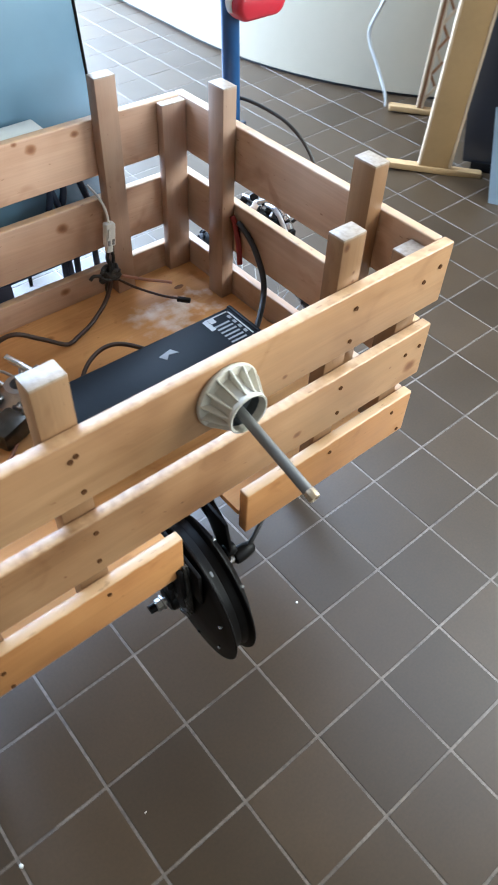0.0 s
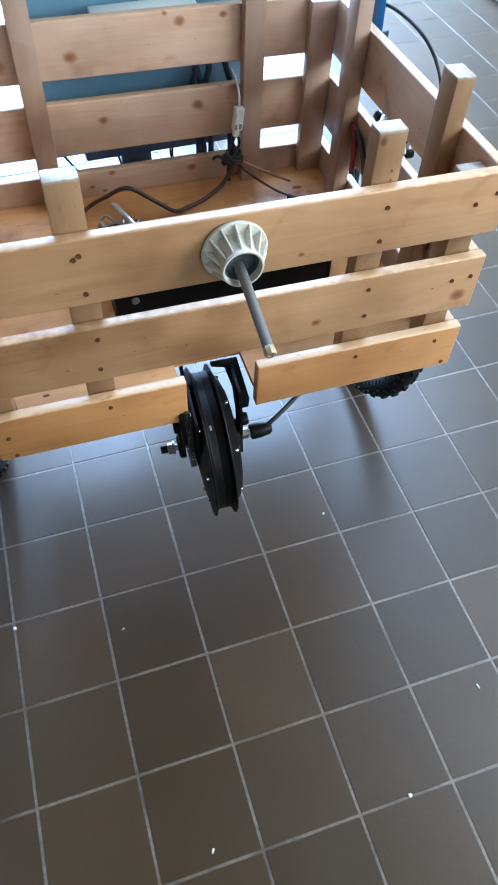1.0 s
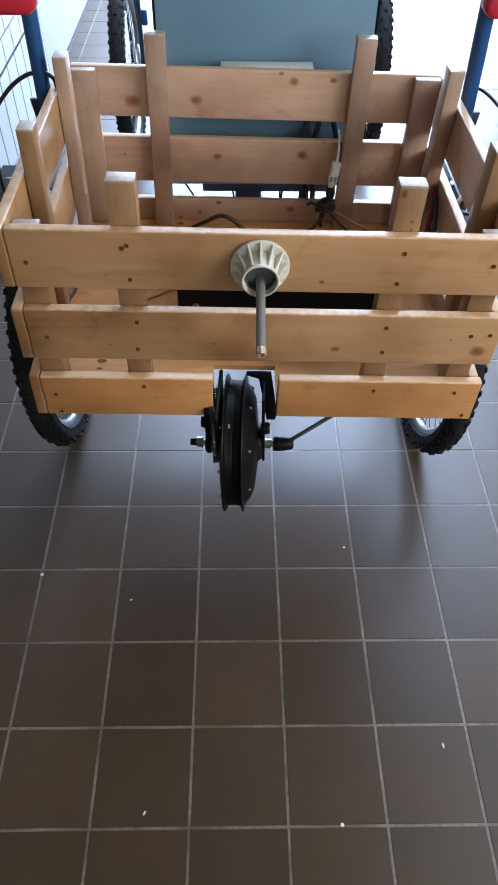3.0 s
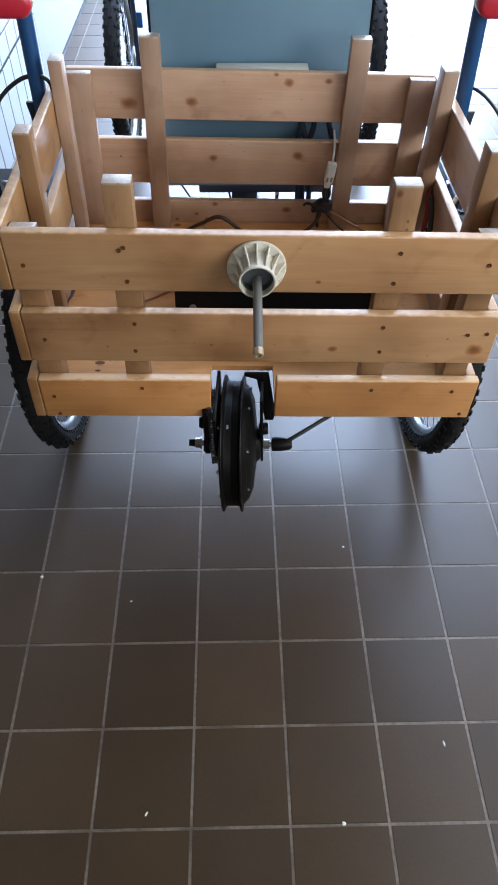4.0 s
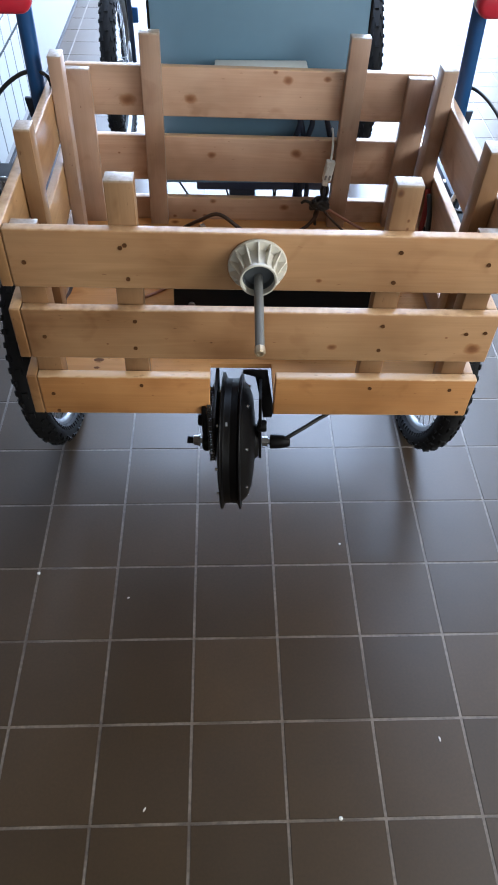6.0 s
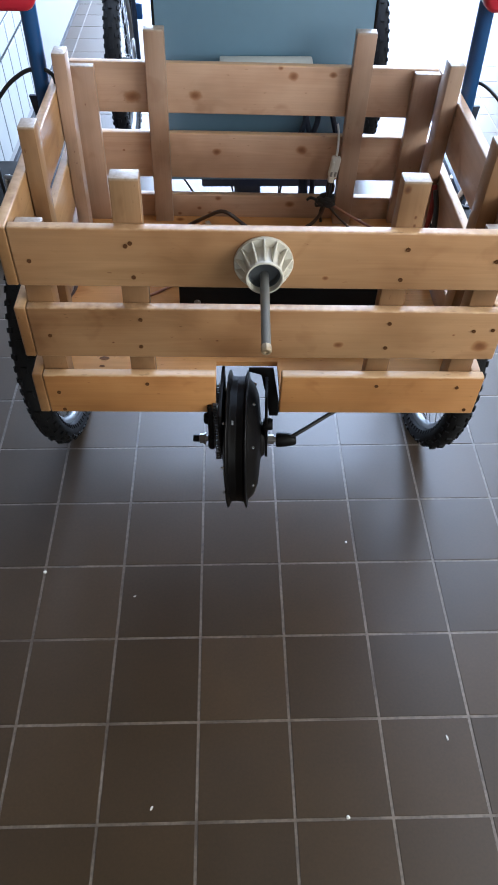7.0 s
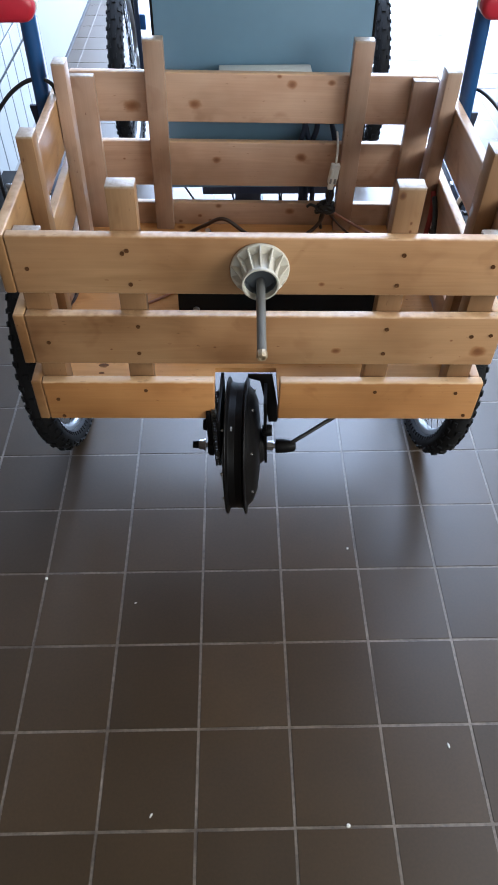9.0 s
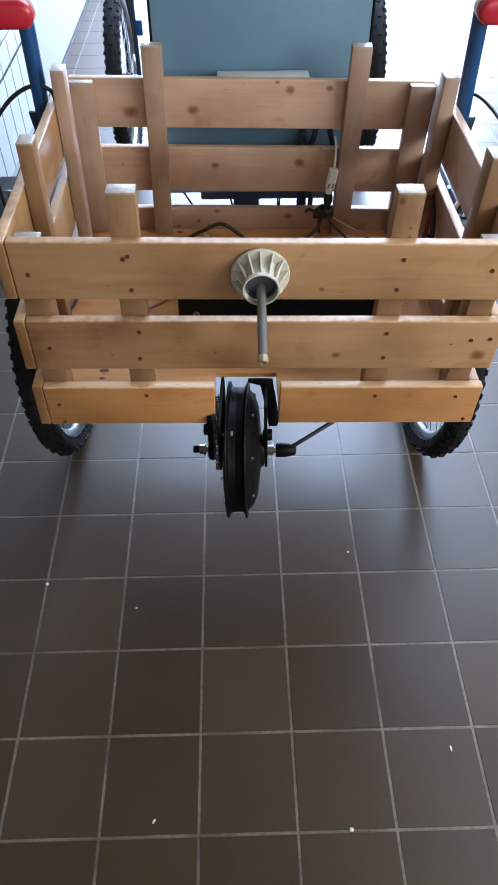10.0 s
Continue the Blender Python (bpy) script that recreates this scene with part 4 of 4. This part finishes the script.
cable("floor_cable", [(-0.050, 0.42, 0.581), (-0.015, 0.455, 0.583), (0.020, 0.430, 0.615), (0.066, 0.398, 0.650), (0.115, 0.392, 0.618), (0.160, 0.388, 0.582), (0.178, 0.387, 0.579), (0.190, 0.392, 0.579), (0.235, 0.410, 0.580), (0.285, 0.438, 0.588), (0.312, 0.450, 0.612), (0.320, 0.452, 0.640)], 0.0047, BROWN_CABLE, "dark brown cable wandering over the box floor")
cable("slot_cable", inside([(-0.285, 0.150, fl), (-0.277, 0.178, fl), (-0.274, 0.215, fl + 0.002), (-0.262, 0.262, fl), (-0.235, 0.310, fl)]), 0.0042, BROWN_CABLE, "brown cable lying along the side of the box floor")
cable("short_lead", inside([(-0.120, 0.150, fl), (-0.086, 0.172, fl), (-0.049, 0.199, fl + 0.002), (-0.020, 0.235, fl)]), 0.0032, PINK_WIRE, "short copper-coloured lead lying on the box floor", "wire")
cable("loop_cable", inside([(0.085, 0.200, fl), (0.128, 0.260, fl + 0.020), (0.172, 0.290, fl + 0.030), (0.220, 0.297, fl + 0.030), (0.262, 0.270, fl + 0.020), (0.300, 0.200, fl + 0.01)]), 0.0045, BROWN_CABLE, "short brown cable loop behind the battery")
lead = thing("plug_lead", "thin dark lead ending in a small black plug", "cable")
part("wire", tube([(0.325, 0.452, 0.638), (0.358, 0.425, 0.612), (0.400, 0.388, 0.592), (0.428, 0.362, 0.586)], 0.0028, 6), BROWN_CABLE, lead)
part("plug", block(0.030, 0.011, 0.009, 0.002, 2), BLACK, lead, m=pose(0.436, 0.354, 0.5835, 0, 0, -50))
cable("pink_wire", [(0.332, 0.452, 0.640), (0.385, 0.440, 0.612), (0.450, 0.418, 0.586)], 0.0034, PINK_WIRE, "thin copper-coloured wire lying by the corner post", "wire")
cable("red_lead", inside([(0.548, 0.326, 0.752), (0.549, 0.318, 0.735), (0.548, 0.309, 0.712), (0.545, 0.300, 0.690), (0.540, 0.290, 0.660)]), 0.006, RED_WIRE, "short dark red lead hanging against the side board")
# white connector hanging on the front post
conn = thing("white_connector", "white plastic in-line connector hanging from a pale wire", "connector")
part("housing", block(0.022, 0.016, 0.050, 0.003, 3), WHITE_PLASTIC, conn, m=pose(0.336, 0.462, 0.731, 0, 8, 0))
part("clip", block(0.006, 0.004, 0.020, 0.001, 1), WHITE_PLASTIC, conn, m=pose(0.331, 0.452, 0.738, 0, 8, 0))
part("tail", block(0.014, 0.012, 0.016, 0.002, 2), WHITE_PLASTIC, conn, m=pose(0.331, 0.462, 0.700, 0, 8, 0))
for dx in (-0.005, 0.005):
    part("pin_slot", block(0.005, 0.002, 0.012, 0.0005, 1), GREY_MARK, conn, m=pose(0.334 + dx, 0.4532, 0.716, 0, 8, 0))
part("pale_wire", tube([(0.339, 0.462, 0.754), (0.342, 0.475, 0.778), (0.345, 0.505, 0.792), (0.347, 0.545, 0.796)], 0.0028, 6), WHITE_PLASTIC, conn)
part("dark_wire", tube([(0.329, 0.463, 0.694), (0.324, 0.462, 0.678), (0.328, 0.460, 0.660), (0.322, 0.455, 0.648)], 0.0045, 6), CABLE, conn)
part("dark_wire", tube([(0.335, 0.463, 0.694), (0.339, 0.463, 0.675), (0.334, 0.461, 0.660), (0.330, 0.455, 0.648)], 0.0038, 6), CABLE, conn)
# bunched black cables against the foot of the post
rng = random.Random(5)
bundle = thing("cable_bundle", "knotted bundle of black cables at the foot of a post", "cable bundle", pose(0.321, 0.455, 0.645))
for k in range(7):
    a = rng.uniform(0, 6.28)
    pts = [(0.022 * math.cos(a + 1.1 * j) * rng.uniform(0.6, 1.1), 0.012 * math.sin(a + 1.1 * j), rng.uniform(-0.012, 0.013)) for j in range(6)]
    part("cable_loop", tube(pts, 0.0038, 6, 5), CABLE, bundle)
for ends in (((-0.003, 0.001, -0.005), (-0.009, 0.007, -0.035), (-0.005, 0.011, -0.064)), ((-0.021, 0.0, 0.003), (-0.037, 0.003, 0.007), (-0.045, 0.005, 0.0))):
    part("cable_tail", tube(ends, 0.0038, 6, 5), CABLE, bundle)
# cables hanging behind the front boards
for k, x in enumerate((0.262, 0.275, 0.292, 0.340)):
    cable("hanging_cable", [(x - 0.02, 0.556, 0.86), (x + 0.006 * (-1) ** k, 0.554, 0.81), (x - 0.010 * (-1) ** k, 0.552, 0.74), (x + 0.004, 0.552, 0.66), (x + 0.006, 0.556, 0.60)], 0.0070, NAVY, "dark navy cable hanging behind the front boards")

for k, (x, lean) in enumerate(((0.075, 0.02), (0.118, -0.012), (0.128, 0.016), (0.215, 0.004), (0.226, -0.004), (-0.06, 0.05))):
    cable("thin_wire", [(x, 0.640, 0.635), (x + lean * 0.4, 0.645, 0.600), (x + lean, 0.650, 0.545)], 0.0026, CABLE, "thin black wire hanging below the navy rail", "wire")

# metal gear part beside the near post
gear = thing("metal_bracket", "bright metal clamp and gear pieces lying on the box floor", "metal part", pose(0.018, 0.292, BF + 0.0045) @ Matrix.Diagonal((1.3, 1.3, 1.25, 1)))
part("body", lathe([(0, 0.0), (0.034, 0.0), (0.038, 0.006), (0.036, 0.022), (0.028, 0.030), (0.020, 0.045), (0.012, 0.046), (0.011, 0.020), (0, 0.020)], 24), STEEL, gear)
for k in range(6):
    a = k * math.pi / 3
    part("fin", block(0.032, 0.006, 0.018, 0.0015, 1), STEEL, gear, m=pose(0.028 * math.cos(a), 0.028 * math.sin(a), 0.026, 0, -25, math.degrees(a)))
part("lever", block(0.060, 0.010, 0.007, 0.002, 2), CHROME, gear, m=pose(0.020, 0.020, 0.052, 0, -20, 120))
part("side_case", block(0.050, 0.040, 0.034, 0.006, 2), CHAIN, gear, m=pose(-0.045, -0.045, 0.019, 0, 0, 20))
for k in range(5):
    part("spring_wire", tube([(0.030 * math.cos(k * 1.3), 0.030 * math.sin(k * 1.3), 0.030), (0.046 * math.cos(k * 1.3 + 0.5), 0.046 * math.sin(k * 1.3 + 0.5), 0.040), (0.040 * math.cos(k * 1.3 + 1.1), 0.040 * math.sin(k * 1.3 + 1.1), 0.010)], 0.0022, 6), STEEL, gear)

# brake cables looping out from the tubes
cable("brake_cable", [(0.585, 0.405, 0.952), (0.620, 0.395, 0.952), (0.645, 0.350, 0.942), (0.660, 0.295, 0.926), (0.674, 0.255, 0.892), (0.684, 0.235, 0.845), (0.688, 0.235, 0.78), (0.675, 0.28, 0.720)], 0.0036, CABLE, "black brake cable looping from the blue tube to the wheel")
cable("brake_cable", [(-0.279, 0.39, 0.940), (-0.283, 0.385, 0.972), (-0.306, 0.385, 0.984), (-0.345, 0.39, 0.974), (-0.395, 0.40, 0.935), (-0.440, 0.41, 0.87), (-0.455, 0.41, 0.76), (-0.45, 0.40, 0.66)], 0.0045, CABLE, "black brake cable looping from the blue tube to the wheel")

# ---- wooden stands by the rounded wall ----
def stand(m, height, wide, off=0.0, mat=BIRCH):
    s = thing("wooden_stand", "raw plywood display stand on a long wooden foot", "stand", m)
    part("foot", block(0.42, 0.045, 0.028, 0.006, 2, at=(0, 0, 0.014)), BIRCH, s)
    part("upright", block(wide, 0.024, height, 0.003, 2, at=(off, 0, 0.028 + height / 2)), mat, s)
    for sx in (-1, 1):
        part("edge_strip", block(0.010, 0.030, height, 0.002, 1, at=(off + sx * (wide / 2 + 0.005), 0, 0.028 + height / 2)), PLY_EDGE, s)
    return s


def place_on(x, y, yaw, lean=0):
    return pose(x, y, 0, 0, lean, yaw)


stand(place_on(2.262, 1.031, -48, 2.4), 1.5, 0.122)
s2 = stand(place_on(2.69, 1.405, -49, 2.2), 1.5, 0.014, -0.062, REDWOOD)
for k in range(22):
    part("lattice_slat", block(0.085, 0.008, 0.013, 0.002, 1, at=(0, 0, 0)), REDWOOD if k % 3 else PLY_EDGE, s2, m=pose(-0.030, 0.006 if k % 2 else -0.006, 0.10 + 0.055 * k, 0, 58 if k % 2 else -58, 0))
part("lattice_post", block(0.014, 0.022, 1.42, 0.002, 1, at=(0.006, 0, 0.738)), REDWOOD, s2, "reddish lattice post")
bd = thing("dark_board", "tall dark slate board leaning on pale grey metal legs", "board", pose(2.42, 0.95, 0, 0, 0, -62))
part("sheet", prism([(-0.04, 0.03), (0.80, 0.03), (0.60, 1.39), (-0.24, 1.39)], -0.007, 0.007, 0.002), SLATE, bd)
part("frame_rail", block(0.80, 0.03, 0.04, 0.004, 2, at=(0.40, 0, 0.020)), BLACK, bd)
plate = bmesh.new()
low = [plate.verts.new(v) for v in ((0.125, -0.262, 0.0), (0.46, -0.262, 0.0), (0.40, -0.062, 0.30), (0.04, -0.062, 0.30))]
bmesh.ops.solidify(plate, geom=[plate.faces.new(low)], thickness=0.012)
bmesh.ops.recalc_face_normals(plate, faces=plate.faces[:])
part("foot_plate", plate, GREY_METAL, bd, "pale grey metal foot plate leaning against the board")
leg = tube([(0.70, -0.26, 0.0), (0.68, -0.14, 0.45), (0.66, -0.012, 0.90)], 0.016, 10)
part("leg", leg, GREY_METAL, bd, "pale grey metal leg")
cable("wall_cable", [(2.56, 1.64, 0.80), (2.55, 1.66, 0.58), (2.55, 1.69, 0.456), (2.55, 1.75, 0.323), (2.55, 1.735, 0.25), (2.55, 1.685, 0.19), (2.55, 1.60, 0.075), (2.55, 1.58, 0.015)], 0.0075, FLEX, "white flex hanging down by the cream wall")

# ---- white grooved panel on the left wall ----
rad = thing("wall_panel", "white wall panel with narrow dark upright grooves", "wall panel", pose(LW + 0.002, 2.284, 0.0))
for k in range(8):
    part("slat", block(0.006, 0.130, 0.322, 0.001, 1), BRICK_WHITE, rad, m=pose(0.0095, -0.612 + 0.142 * k, 0.223))
part("backing", block(0.012, 1.137, 0.322, 0.001, 1), JOINT, rad, m=pose(0.006, -0.112, 0.223))
tote = thing("black_case", "low black case standing against the white wall", "case", pose(LW + 0.09, 1.44, 0.0))
part("body", block(0.17, 0.44, 0.110, 0.012, 3, at=(0, 0, 0.055)), NAVY, tote)
part("lid", block(0.176, 0.446, 0.026, 0.006, 2, at=(0, 0, 0.123)), BLACK, tote, "black lid of the case")

# ---- crumbs on the floor ----
for x, y, r, long, turn in ((0.307, -0.798, 0.0040, 1.0, 0), (0.379, -0.139, 0.0030, 1.0, 0), (-0.399, -0.216, 0.0040, 1.0, 0), (0.542, -0.646, 0.0022, 3.0, 95), (-0.092, -0.772, 0.0020, 2.6, 60), (-0.166, -0.289, 0.0016, 2.0, 20)):
    bm = bmesh.new()
    bmesh.ops.create_icosphere(bm, subdivisions=2, radius=r)
    for v in bm.verts:
        v.co *= 1 + 0.35 * noise.noise(v.co * 300 + Vector((x * 50, y * 50, 0)))
        v.co.x *= long
        v.co.z *= 0.6
    solid("paint_chip", bm, CRUMB, "thin white sliver lying on the brown floor tiles" if long > 1 else "tiny white chip lying on the brown floor tiles", "chip", pose(x, y, r * 0.45, 0, 0, turn), group="chips on the floor")

# ---- tiled floor ----
T, GAP, DEEP = 0.2, 0.0056, 0.0012
ground = solid("floor", block(ROOM_R - ROOM_L + 0.4, ROOM_N - ROOM_S + 0.4, 0.06, 0.0, at=((ROOM_L + ROOM_R) / 2, (ROOM_N + ROOM_S) / 2, -0.03 - DEEP)), GROUT,
               "floor of square glazed dark brown tiles with pale grey joints", "floor", kind="structure")


def tile_shape():
    bm = bmesh.new()
    h, e = (T - GAP) / 2, 0.0008
    top = [bm.verts.new((sx * (h - e), sy * (h - e), 0)) for sx, sy in ((-1, -1), (1, -1), (1, 1), (-1, 1))]
    mid = [bm.verts.new((sx * h, sy * h, -0.0012)) for sx, sy in ((-1, -1), (1, -1), (1, 1), (-1, 1))]
    low = [bm.verts.new((sx * h, sy * h, -0.004)) for sx, sy in ((-1, -1), (1, -1), (1, 1), (-1, 1))]
    bm.faces.new(top)
    for a, b in ((top, mid), (mid, low)):
        for k in range(4):
            bm.faces.new((b[k], b[(k + 1) % 4], a[(k + 1) % 4], a[k]))
    return bm


TILE_ME = mesh_of("tile", tile_shape(), TILE)
far_verts, far_faces = [], []
shape = [v.co.copy() for v in TILE_ME.vertices]
faces = [tuple(p.vertices) for p in TILE_ME.polygons]
tr = random.Random(11)
for i in range(-10, 21):
    for j in range(-23, 32):
        x, y = (i + 0.5) * T, (j + 0.5) * T
        if x < LW - 0.1:
            continue
        dz, tx, ty = tr.uniform(-0.0003, 0.0003), tr.uniform(-0.0016, 0.0016), tr.uniform(-0.0016, 0.0016)
        m = Matrix.Translation((x, y, dz)) @ Matrix.Rotation(tx, 4, "X") @ Matrix.Rotation(ty, 4, "Y")
        if -4 <= i <= 7 and -6 <= j <= 17:
            ob = new("tile", TILE_ME)
            ob.parent, ob.matrix_basis = ground, m
        else:
            n = len(far_verts)
            far_verts += [tuple(m @ v) for v in shape]
            far_faces += [tuple(n + k for k in f) for f in faces]
me = bpy.data.meshes.new("far_tiles")
me.from_pydata(far_verts, [], far_faces)
me.materials.append(TILE_FAR)
far = part("far_tiles", me, None, ground, "more of the same brown tiles further off")
tagged(far, kind="stuff")

# ---- white painted bricks on the near part of the left wall ----
wall_ob = bpy.data.objects["wall_west"]
BRICK_ME = mesh_of("brick", block(0.010, 0.150, 0.090, 0.002, 1), BRICK_WHITE)
solid("trim_mortar", block(0.010, 1.14, 0.49, 0.0, at=(LW + 0.005, 2.150, 0.635)), JOINT, "grey mortar bed between the white bricks", "trim", kind="structure")
for row in range(5):
    for k in range(7):
        ob = new("brick", BRICK_ME)
        ob.parent, ob.matrix_basis = wall_ob, Matrix.Translation((LW + 0.007, 1.640 + 0.160 * k + (0.080 if row % 2 else 0), 0.440 + 0.098 * row))
